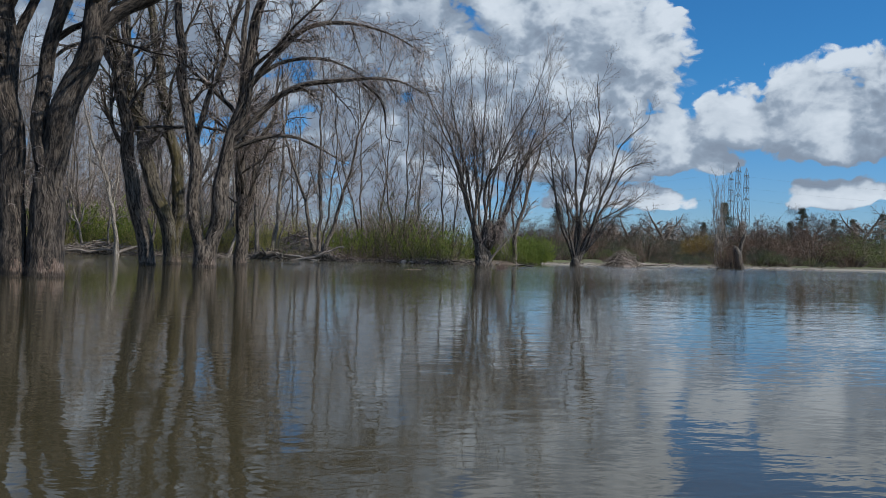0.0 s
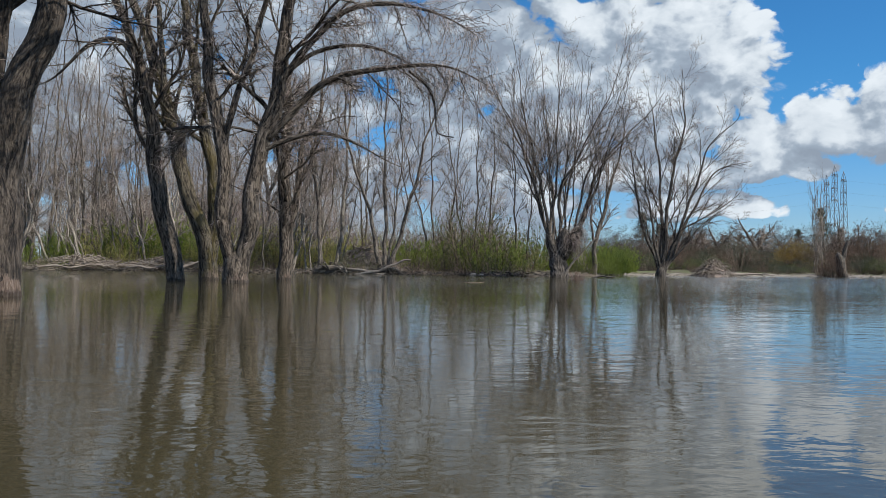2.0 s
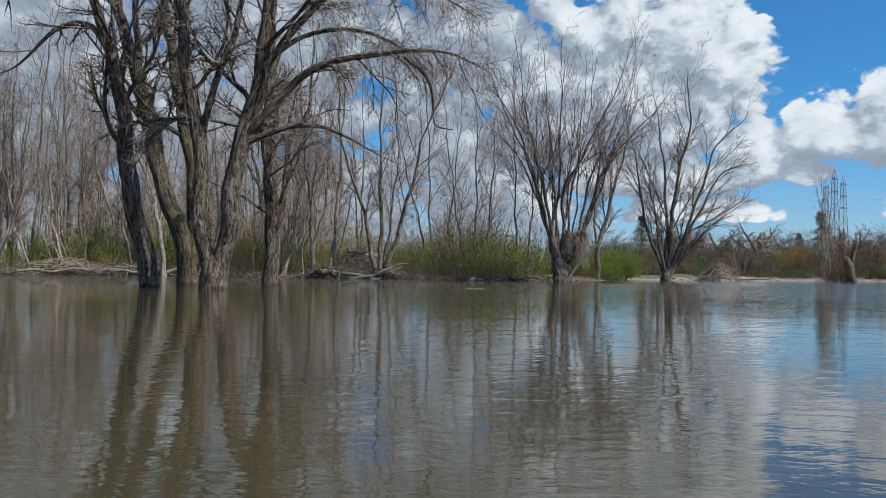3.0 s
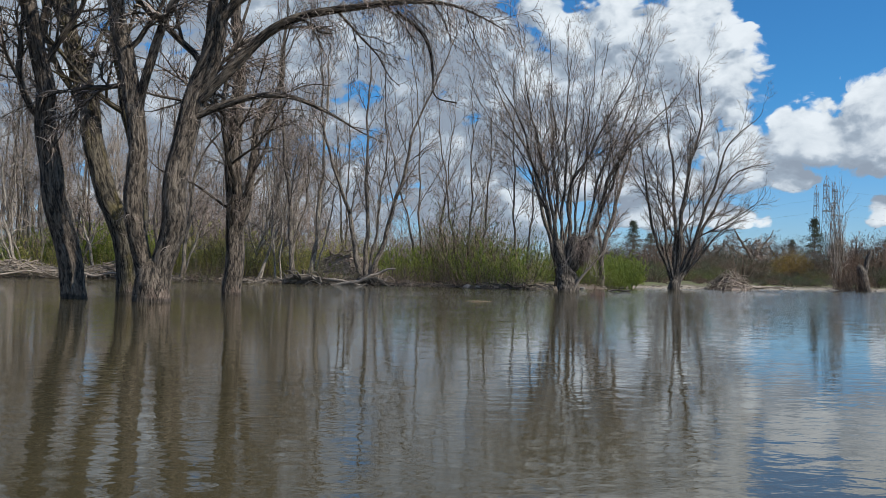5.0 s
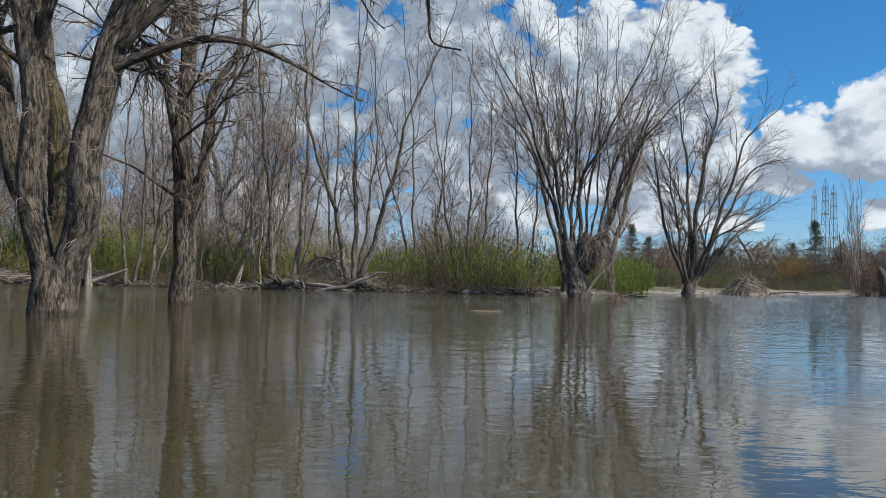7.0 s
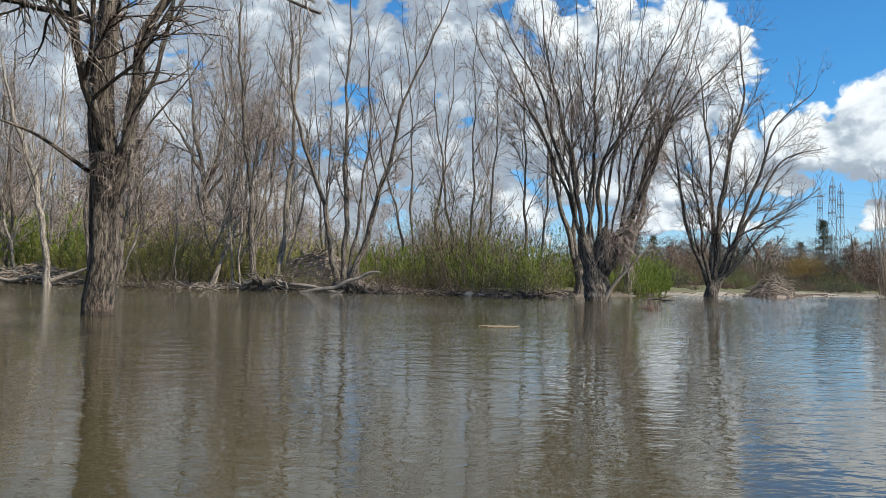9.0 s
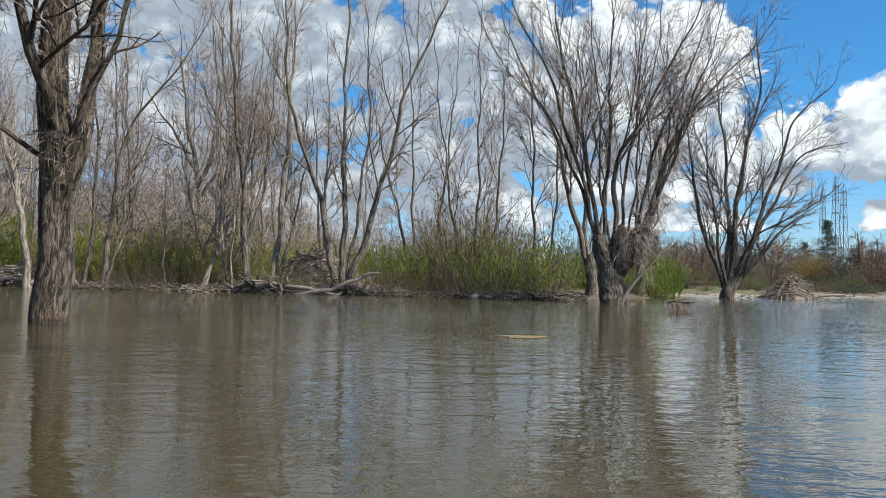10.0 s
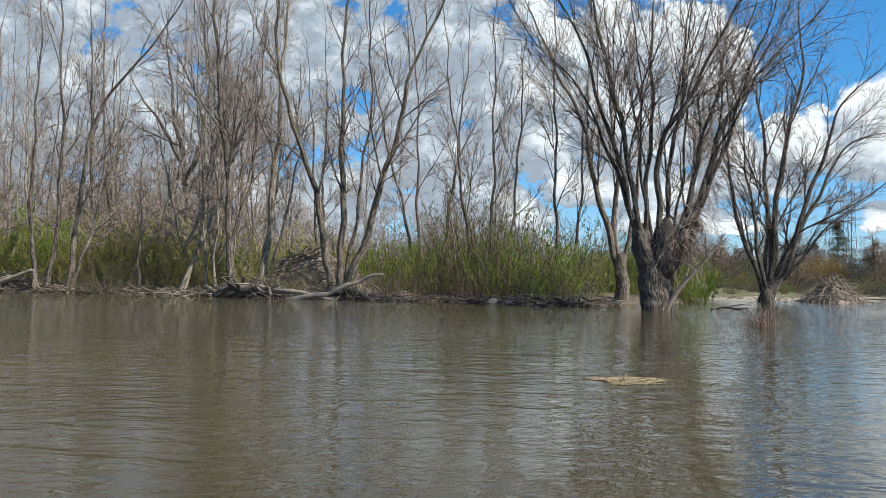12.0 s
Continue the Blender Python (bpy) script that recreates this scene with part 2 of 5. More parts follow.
def ground_material():
    m, n, shader = material("bank_soil", 0.92)
    place = n.add("ShaderNodeTexCoord").outputs["Object"]
    sand = n.add("ShaderNodeAttribute", attribute_name="sand").outputs["Fac"]
    green = n.add("ShaderNodeAttribute", attribute_name="green").outputs["Fac"]
    grain = n.noise(place, 9.0, 6.0, 0.65)
    broad = n.noise(place, 0.6, 4.0, 0.55)
    soil = n.ramp(grain, [(0.3, (0.045, 0.033, 0.022)), (0.52, (0.115, 0.085, 0.058)), (0.7, (0.21, 0.16, 0.115))])
    grass = n.ramp(grain, [(0.3, (0.05, 0.06, 0.015)), (0.55, (0.13, 0.14, 0.035)), (0.75, (0.22, 0.20, 0.07))])
    bar = n.ramp(grain, [(0.3, (0.19, 0.155, 0.115)), (0.55, (0.31, 0.26, 0.20)), (0.75, (0.42, 0.36, 0.285))])
    colour = n.mix(n.math("MULTIPLY", green, n.smooth(broad, 0.35, 0.6)), soil, grass)
    colour = n.mix(n.smooth(n.math("ADD", sand, n.math("MULTIPLY", n.math("SUBTRACT", broad, 0.5), 0.6)), 0.35, 0.6), colour, bar)
    n.join(colour, shader.inputs["Base Color"])
    n.join(n.bump(grain, 0.8, 0.04), shader.inputs["Normal"])
    return m


def water_material():
    m, n, shader = material("turbid_water", 0.03)
    place = n.add("ShaderNodeTexCoord").outputs["Object"]
    silt = n.noise(place, 0.25, 3.0, 0.5)
    n.join(n.ramp(silt, [(0.3, (0.047, 0.038, 0.019)), (0.7, (0.070, 0.057, 0.029))]), shader.inputs["Base Color"])
    shader.inputs["IOR"].default_value = 1.33
    swell = n.noise(place, 0.9, 2.0, 0.5, 0.4)
    ripple = n.noise(n.vec("MULTIPLY", place, (0.6, 1.0, 1.0)), 4.0, 2.0, 0.5, 0.8)
    fine = n.noise(n.vec("MULTIPLY", place, (0.6, 1.0, 1.0)), 15.0, 2.0, 0.5, 0.8)
    breeze = n.smooth(n.parts(place)[1], 14.0, 42.0, 0.85, 6.5)
    calm = n.math("MULTIPLY", breeze, n.smooth(n.noise(place, 0.15, 3.0, 0.5), 0.35, 0.65, 0.5, 1.0))
    first = n.bump(n.math("MULTIPLY", swell, n.smooth(n.parts(place)[1], 16.0, 42.0, 1.0, 4.6)), WATER_SWELL, 0.03)
    second = n.bump(n.math("MULTIPLY", ripple, calm), WATER_RIPPLE, 0.006, first)
    n.join(n.bump(n.math("MULTIPLY", fine, calm), WATER_FINE, 0.002, second), shader.inputs["Normal"])
    return m


WATER_SWELL, WATER_RIPPLE, WATER_FINE = 0.12, 0.75, 0.8
GROUND, WATER = ground_material(), water_material()


# ---- mesh tools ----
def mesh_of(name, verts, faces, mat, smooth=True, attrs=(), second=None, second_faces=0):
    """faces: arrays of equal-sided faces. attrs: (name, values) a vertex, float or vector."""
    verts = np.asarray(verts, np.float32)
    me = bpy.data.meshes.new(name)
    me.vertices.add(len(verts))
    me.vertices.foreach_set("co", verts.ravel())
    faces = [np.asarray(f, np.int32) for f in faces if len(f)]
    loops = np.concatenate([f.ravel() for f in faces])
    counts = np.concatenate([np.full(len(f), f.shape[1], np.int32) for f in faces])
    me.loops.add(len(loops))
    me.loops.foreach_set("vertex_index", loops)
    me.polygons.add(len(counts))
    me.polygons.foreach_set("loop_start", np.concatenate([[0], np.cumsum(counts)[:-1]]).astype(np.int32))
    me.polygons.foreach_set("use_smooth", np.full(len(counts), smooth))
    for key, values in attrs:
        values = np.asarray(values, np.float32)
        if values.ndim == 2:
            me.attributes.new(key, "FLOAT_VECTOR", "POINT").data.foreach_set("vector", values.ravel())
        else:
            me.attributes.new(key, "FLOAT", "POINT").data.foreach_set("value", values)
    me.materials.append(mat)
    if second:
        me.materials.append(second)
        which = np.zeros(len(counts), np.int32)
        which[len(counts) - second_faces :] = 1
        me.polygons.foreach_set("material_index", which)
    me.update(calc_edges=True)
    me.validate()
    return me


def unit(v):
    return v / (np.linalg.norm(v, axis=-1, keepdims=True) + 1e-9)


class Wood:
    """Gathers tapering tubes, each batch an array of polylines, into one mesh."""

    def __init__(self):
        self.verts, self.quads, self.tris, self.bark, self.count = [], [], [], [], 0

    def tubes(self, lines, radii, sides, rough=None):
        b, n, _ = lines.shape
        way = unit(np.gradient(lines, axis=1))
        mean = unit(way.mean(1))
        ref = np.where(np.abs(mean[:, 2:3]) > 0.8, np.array([[1.0, 0.0, 0.0]]), np.array([[0.0, 0.0, 1.0]]))
        one = unit(np.cross(way, ref[:, None]))
        two = np.cross(way, one)
        turn = np.linspace(0, 2 * np.pi, sides, endpoint=False)
        cos, sin = np.cos(turn), np.sin(turn)
        ring = radii[:, :, None] * np.ones(sides)
        along = np.concatenate([np.zeros((b, 1)), np.cumsum(np.linalg.norm(np.diff(lines, axis=1), axis=2), 1)], 1)
        if rough is not None:
            ring = ring * rough(turn[None, None], along[:, :, None])
        v = lines[:, :, None] + ring[..., None] * (cos[:, None] * one[:, :, None] + sin[:, None] * two[:, :, None])
        girth = radii[:, :1, None]
        bark = np.stack([cos * girth + 0 * ring, sin * girth + 0 * ring, along[:, :, None] + 0 * ring], -1)
        start = self.count + (np.arange(b) * n * sides)[:, None, None]
        i, j = np.arange(n - 1)[None, :, None], np.arange(sides)[None, None]
        k = (j + 1) % sides
        a = start + i * sides
        self.quads.append(np.stack([a + j, a + k, a + sides + k, a + sides + j], -1).reshape(-1, 4))
        self.verts.append(v.reshape(-1, 3))
        self.bark.append((bark + np.random.rand(b, 1, 1, 1) * 9).reshape(-1, 3))
        tip = self.count + b * n * sides
        self.verts.append(lines[:, -1] + way[:, -1] * radii[:, -1:])
        self.bark.append(bark[:, -1, 0])
        last = (start + (n - 1) * sides)[:, 0]
        j = np.arange(sides)[None]
        ends = np.stack([last + j, last + (j + 1) % sides, (tip + np.arange(b))[:, None] + 0 * j], -1)
        self.tris.append(ends.reshape(-1, 3))
        self.count = tip + b

    def spikes(self, lines, radii):
        """The thinnest twigs: three sides running out to a point."""
        b, n, _ = lines.shape
        way = unit(lines[:, -1] - lines[:, 0])
        one = unit(np.cross(way, np.where(np.abs(way[:, 2:3]) > 0.8, np.array([[1.0, 0.0, 0.0]]), np.array([[0.0, 0.0, 1.0]]))))
        two = np.cross(way, one)
        k = n - 1
        turn = np.arange(3) * 2 * np.pi / 3
        off = np.cos(turn)[:, None] * one[:, None] + np.sin(turn)[:, None] * two[:, None]
        v = lines[:, :k, None] + radii[:, :k, None, None] * off[:, None]
        size = 3 * k + 1
        v = np.concatenate([v.reshape(b, 3 * k, 3), lines[:, -1:]], 1)
        start = self.count + (np.arange(b) * size)[:, None, None]
        i, j = np.arange(k - 1)[None, :, None] * 3, np.arange(3)[None, None]
        self.quads.append(np.stack([start + i + j, start + i + (j + 1) % 3, start + i + 3 + (j + 1) % 3, start + i + 3 + j], -1).reshape(-1, 4))
        last = start[:, 0] + 3 * (k - 1)
        j = np.arange(3)[None]
        self.tris.append(np.stack([last + j, last + (j + 1) % 3, start[:, 0] + 3 * k + 0 * j], -1).reshape(-1, 3))
        self.verts.append(v.reshape(-1, 3))
        self.bark.append(v.reshape(-1, 3))
        self.count += b * size

    def with_twigs(self, name, mat, fine, twig):
        """One mesh of these branches and the given twigs, each in its own material."""
        shift = self.count
        quads, tris = np.concatenate(fine.quads) + shift, np.concatenate(fine.tris) + shift
        verts = np.concatenate(self.verts + fine.verts)
        return mesh_of(name, verts, [np.concatenate(self.quads), np.concatenate(self.tris), quads, tris], mat, True, [("bark", np.concatenate(self.bark + fine.bark))], twig, len(quads) + len(tris))

    def mesh(self, name, mat):
        return mesh_of(name, np.concatenate(self.verts), [np.concatenate(self.quads), np.concatenate(self.tris)], mat, True, [("bark", np.concatenate(self.bark))])


def part(name, data, parent, label="", kind=""):
    ob = new(name, data)
    ob.parent = parent
    return tagged(ob, label, "", "", kind)


def thing(name, label, category, place=(0, 0, 0), group="", kind="", turn=0.0, size=1.0):
    ob = new(name)
    ob.matrix_basis = pose(*place, 0, 0, turn) @ Matrix.Scale(size, 4)
    return tagged(ob, label, category, group, kind)


def curve_through(points, count):
    """A smooth line of evenly spaced points through a few given ones."""
    p = np.asarray(points, float)
    ends = np.concatenate([[2 * p[0] - p[1]], p, [2 * p[-1] - p[-2]]])
    out = []
    for i in range(1, len(ends) - 2):
        u = np.linspace(0, 1, 12, endpoint=False)[:, None]
        a, b, c, d = ends[i - 1 : i + 3]
        out.append(0.5 * (2 * b + (c - a) * u + (2 * a - 5 * b + 4 * c - d) * u**2 + (3 * b - a - 3 * c + d) * u**3))
    line = np.concatenate(out + [p[-1:]])
    far = np.concatenate([[0], np.cumsum(np.linalg.norm(np.diff(line, axis=0), axis=1))])
    at = np.linspace(0, far[-1], count)
    return np.stack([np.interp(at, far, line[:, k]) for k in range(3)], 1)


def sprout(rng, lines, radii, per, span, angle, length, points, lift, wander, thin, tip=0.3, absolute=False, spread=False):
    """Child branches along each of the given lines: start, turn away, then lift towards (or hang from) the sky."""
    b, n, _ = lines.shape
    far = np.linalg.norm(np.diff(lines, axis=1), axis=2).sum(1)
    share = np.maximum(np.floor(b * per * far / far.sum() + rng.random(b)), 1).astype(int) if spread else np.full(b, per)
    who = np.repeat(np.arange(b), share)
    slot = np.concatenate([np.arange(k) for k in share])
    t = span[0] + (span[1] - span[0]) * (slot + rng.random(len(who))) / share[who]
    at = np.minimum(t * (n - 1), n - 1.001)
    i, f = at.astype(int), (at % 1)[:, None]
    start = lines[who, i] * (1 - f) + lines[who, i + 1] * f
    girth = radii[who, i] * (1 - f[:, 0]) + radii[who, i + 1] * f[:, 0]
    way = unit(lines[who, i + 1] - lines[who, i])
    side = unit(np.cross(way, rng.normal(size=way.shape)))
    a = np.radians(rng.uniform(*angle, len(who)))[:, None]
    d = unit(np.cos(a) * way + np.sin(a) * side)
    whole = far[who]
    size = rng.uniform(*length, len(who)) * (1.0 - 0.35 * t if absolute else whole * (1 - 0.6 * t))
    step = (size / (points - 1))[:, None]
    out = [start]
    up = np.array([0.0, 0.0, 1.0])
    for _ in range(points - 1):
        out.append(out[-1] + d * step)
        d = unit(d + lift * up + wander * rng.normal(size=d.shape))
    line = np.stack(out, 1)
    r0 = np.minimum(girth * 0.8, thin * girth + 0.002)
    r = np.maximum(r0[:, None] * np.linspace(1, tip, points), 0.0025)
    return line, r


def crown(rng, wood, fine, lines, radii, levels, twig_size=1.0):
    """Grows the levels of branching; the last goes into the fine mesh."""
    for k, (per, span, angle, length, points, lift, wander, thin, absolute) in enumerate(levels):
        lines, radii = sprout(rng, lines, radii, per, span, angle, length, points, lift, wander, thin, 0.35, absolute, k > 0)
        if k == len(levels) - 1:
            fine.spikes(lines, np.maximum(radii * twig_size, 0.0036 * twig_size))
        else:
            if k < 2:
                wood.tubes(lines, radii, 5 if k == 0 else 4)
            else:
                wood.spikes(lines, radii)


def furrows(rng, flare=0.0, rows=7, lumps=1.0):
    """Relief of old bark round and along a trunk, and the spread of its foot."""
    ph = rng.random(6) * 6.28

    def rough(turn, along):
        sway = 1.6 * np.sin(along * 1.7 + ph[0]) + 0.9 * np.sin(along * 4.1 + 2 * turn + ph[2])
        r = 1 + 0.07 * (np.abs(np.sin(rows * turn + sway + ph[1])) ** 0.6 - 0.6) + 0.025 * np.sin((2 * rows + 1) * turn + 3 * np.sin(along * 3.3 + ph[2]))
        r = r + lumps * (0.05 * np.sin(2 * turn + along * 0.9 + ph[3]) + 0.035 * np.sin(along * 5.1 + turn + ph[4]) + 0.02 * np.sin(along * 13 + 3 * turn))
        return r + flare * np.exp(-np.maximum(along - 0.5, 0) / 0.25) * (1 + 0.35 * np.sin(5 * turn + ph[5]))

    return rough


def stem_lines(stems, points, fall=1.4, wiggle=0.045, feet=1):
    """Stems as (radius, depth of the tip, (x, z) places, metres beyond the last place) made into smooth tapering lines."""
    lines, radii = [], []
    for r, deep, places, beyond in stems:
        p = [np.array([x, 0.0, z]) for x, z in places]
        if beyond > 0:
            d = unit(p[-1] - p[-2])
            for share in (0.5, 0.5):
                d = unit(d + np.array([0, 0, 0.25]))
                p.append(p[-1] + d * beyond * share)
        line = curve_through(p, points)
        wave = np.linspace(0, 1, points)[:, None] * np.linalg.norm(line[-1] - line[0])
        ph = np.random.rand(2, 3) * 6.28
        line += wiggle * np.minimum(wave, 1.0) * (np.sin(wave * 1.9 + ph[0]) + 0.6 * np.sin(wave * 4.3 + ph[1])) * np.array([1.0, 1.0, 0.2])
        line[:, 1] += deep * np.linspace(0, 1, points) ** 1.3
        lines.append(line)
        run = np.linspace(0, 1, points)
        girth = r * (1 - (0.12 if beyond < 0 else 0.93) * run**fall)
        if beyond < 0:
            girth = girth * (1 - 0.35 * np.clip((run - 0.72) / 0.28, 0, 1) ** 2)
        if len(radii) >= feet:
            girth = girth * (0.78 + 0.22 * np.clip(run / 0.14, 0, 1))
        radii.append(np.maximum(girth, 0.012))
    return np.array(lines), np.array(radii)


def tree(name, label, place, stems, levels, bark, twig, seed, feet=1, twig_size=1.0, group="", sides=18, flare=0.35, size=1.0, rings=30, shoots=(), fall=1.4, lumps=1.0, wiggle=0.045):
    """A bare tree: its trunk and each limb a part of its own, its branches and its twigs one mesh each."""
    rng = np.random.default_rng(seed)
    root = thing(name, label, "tree", (place[0], place[1], place[2] if len(place) > 2 else 0.0), group, "", 0.0, size)
    lines, radii = stem_lines(stems, 30, fall, wiggle, feet)
    for k in range(len(lines)):
        wood = Wood()
        fine_line = np.stack([np.interp(np.linspace(0, 29, rings), np.arange(30), lines[k, :, c]) for c in range(3)], 1)
        fine_r = np.interp(np.linspace(0, 29, rings), np.arange(30), radii[k])
        wood.tubes(fine_line[None], fine_r[None], sides if radii[k, 0] > 0.09 else 10, furrows(rng, flare if k < feet else 0.0, max(3, int(radii[k, 0] * 40)), lumps))
        part("trunk" if k < feet else "limb", wood.mesh(name + "_stem", bark), root)
    wood, fine = Wood(), Wood()
    if levels:
        size_of = np.linalg.norm(np.diff(lines, axis=1), axis=2).sum(1)
        long = (size_of > 3.0) & (radii[:, 0] > min(0.05, 0.4 * radii[:, 0].max()))
        if long.any():
            crown(rng, wood, fine, lines[long], radii[long], levels, twig_size)
        if (~long & (size_of > 2.3)).any():
            few = ~long & (size_of > 2.3) & (np.arange(len(lines)) >= feet)
            if few.any():
                crown(rng, wood, fine, lines[few], radii[few], [(max(2, row[0] // (3 if k < 2 else 2)), (0.3, 1.0), *row[2:]) for k, row in enumerate(levels)], twig_size)
        for which, count, span, reach, hang in shoots:
            a, ra = sprout(rng, lines[which : which + 1], radii[which : which + 1], count, span, (30, 85), (0.7 * reach[0], 0.8 * reach[1]), 7, hang, 0.42, 0.03, 0.4, True)
            fine.spikes(a, np.minimum(np.maximum(ra, 0.0045 if hang < -0.2 else 0.0035), 0.008 if hang < -0.3 else 0.006))
            b, rb = sprout(rng, a, ra, 6, (0.2, 1.0), (20, 70), (0.08, 0.3), 4, hang, 0.3, 0.7, 0.4, True)
            fine.spikes(b, np.minimum(np.maximum(rb, 0.0034 if hang < -0.2 else 0.0024), 0.004))
    if levels and wood.verts and fine.verts:
        part("crown", wood.with_twigs(name + "_crown", bark, fine, twig), root, "", "stuff")
    return root


# ---- ground and water ----
SHORE = [(-900, 30), (-60, 38), (-30, 43), (-19, 45), (-15, 49.5), (-11, 47.6), (-6, 46.8), (-3.5, 45.6), (-1, 46.6), (1.2, 45.6), (3, 43.6),
         (5, 44.2), (7, 47.6), (9, 51), (12, 58), (15, 57), (19, 60.5), (24, 64.5), (32, 68), (60, 78), (130, 92), (900, 140)]


def shore_y(x):
    xs, ys = np.array(SHORE).T
    return np.interp(x, xs, ys) + 0.35 * np.sin(x * 1.3) + 0.2 * np.sin(x * 3.1 + 1)


def land_height(x, y):
    inland = y - shore_y(x)
    behind = -70 - y + 4 * np.sin(x * 0.11)
    d = np.maximum(inland, behind)
    rise = np.where(d > 0, 0.17 * (1 - np.exp(-d / 1.0)) + 0.55 * (1 - np.exp(-d / 25)), np.maximum(-1.6, d * 0.22))
    bumps = 0.06 * np.sin(x * 1.9 + 0.7 * y) * np.sin(y * 1.4) + 0.04 * np.sin(x * 4.3) * np.sin(y * 3.7 + 1)
    flat = np.where(x > 9, 0.45, 1.0)
    return rise * np.where(d > 0, flat, 1.0) + bumps * np.clip(d, 0, 1)


def graded(low, high, near0, near1, step, grow=1.22):
    inner = list(np.arange(near0, near1, step))
    v, s = near1, step
    while v < high:
        inner.append(v)
        s *= grow
        v += s
    inner.append(high)
    v, s = near0 - step, step
    while v > low:
        inner.insert(0, v)
        s *= grow
        v -= s
    return np.array([low] + inner)


def grid_mesh(name, xs, ys, height, mat, attrs):
    gx, gy = np.meshgrid(xs, ys)
    x, y = gx.ravel(), gy.ravel()
    w = len(xs)
    a = (np.arange(len(ys) - 1)[:, None] * w + np.arange(w - 1)[None]).ravel()
    return mesh_of(name, np.stack([x, y, height(x, y)], 1), [np.stack([a, a + 1, a + w + 1, a + w], 1)], mat, True, [(k, f(x, y)) for k, f in attrs])


def sandiness(x, y):
    d = y - shore_y(x)
    return np.clip((x - 9) / 3, 0, 1) * np.clip(1.1 - np.maximum(d, 0) / 5, 0, 1)


def greenness(x, y):
    d = y - shore_y(x)
    return np.clip((d - 1.5) / 4, 0, 1)


ground = new("ground", grid_mesh("ground", graded(-3000, 3000, -24, 34, 0.4), graded(-3000, 3500, 40, 74, 0.4), land_height, GROUND, [("sand", sandiness), ("green", greenness)]))
tagged(ground, "brown silty river bank with litter and a pale sand bar", "ground", "", "structure")
water = new("water", grid_mesh("water", np.linspace(-1400, 1400, 30), np.linspace(-160, 300, 20), lambda x, y: 0 * x, WATER, []))
tagged(water, "still brown flood water with small ripples", "water", "", "structure")

# ---- the trees that stand in the water ----
OLD = [(6, (0.22, 1.0), (25, 60), (0.22, 0.48), 9, 0.05, 0.12, 0.42, False), (6, (0.15, 1.0), (25, 60), (0.35, 0.7), 7, 0.03, 0.15, 0.5, False),
       (5, (0.15, 1.0), (25, 65), (0.35, 0.7), 5, -0.02, 0.16, 0.55, False), (3, (0.1, 1.0), (20, 60), (0.12, 0.4), 3, -0.04, 0.15, 0.7, True)]
# thickened branching, added so that crowns above the view shade their own trunks
DENSE = [(8, (0.25, 1.0), (25, 65), (0.25, 0.5), 9, 0.05, 0.13, 0.5, False), (7, (0.15, 1.0), (25, 60), (0.35, 0.7), 7, 0.03, 0.15, 0.55, False),
         (5, (0.15, 1.0), (25, 65), (0.35, 0.7), 5, -0.02, 0.16, 0.6, False), (3, (0.1, 1.0), (20, 60), (0.12, 0.4), 3, -0.04, 0.15, 0.7, True)]
WEEPING = [(8, (0.25, 1.0), (25, 65), (0.2, 0.42), 9, 0.0, 0.13, 0.38, False), (6, (0.15, 1.0), (25, 60), (0.35, 0.7), 7, -0.06, 0.16, 0.5, False),
           (6, (0.1, 1.0), (25, 70), (0.4, 0.8), 6, -0.2, 0.17, 0.55, False), (4, (0.05, 1.0), (20, 55), (0.12, 0.45), 3, -0.3, 0.15, 0.7, True)]
FANNED = [(8, (0.16, 0.97), (14, 34), (0.28, 0.52), 10, 0.045, 0.07, 0.42, False), (7, (0.1, 1.0), (18, 40), (0.38, 0.75), 7, 0.05, 0.09, 0.5, False),
          (5, (0.08, 1.0), (18, 44), (0.4, 0.8), 5, 0.04, 0.10, 0.6, False), (3, (0.05, 1.0), (20, 48), (0.15, 0.45), 3, 0.02, 0.1, 0.8, True)]
SPREADING = [(9, (0.18, 0.97), (16, 40), (0.26, 0.5), 9, 0.03, 0.08, 0.42, False), (7, (0.1, 1.0), (18, 44), (0.36, 0.7), 7, 0.03, 0.1, 0.5, False),
             (5, (0.08, 1.0), (18, 46), (0.4, 0.8), 5, 0.02, 0.11, 0.6, False), (3, (0.05, 1.0), (20, 50), (0.15, 0.45), 3, 0.0, 0.1, 0.8, True)]

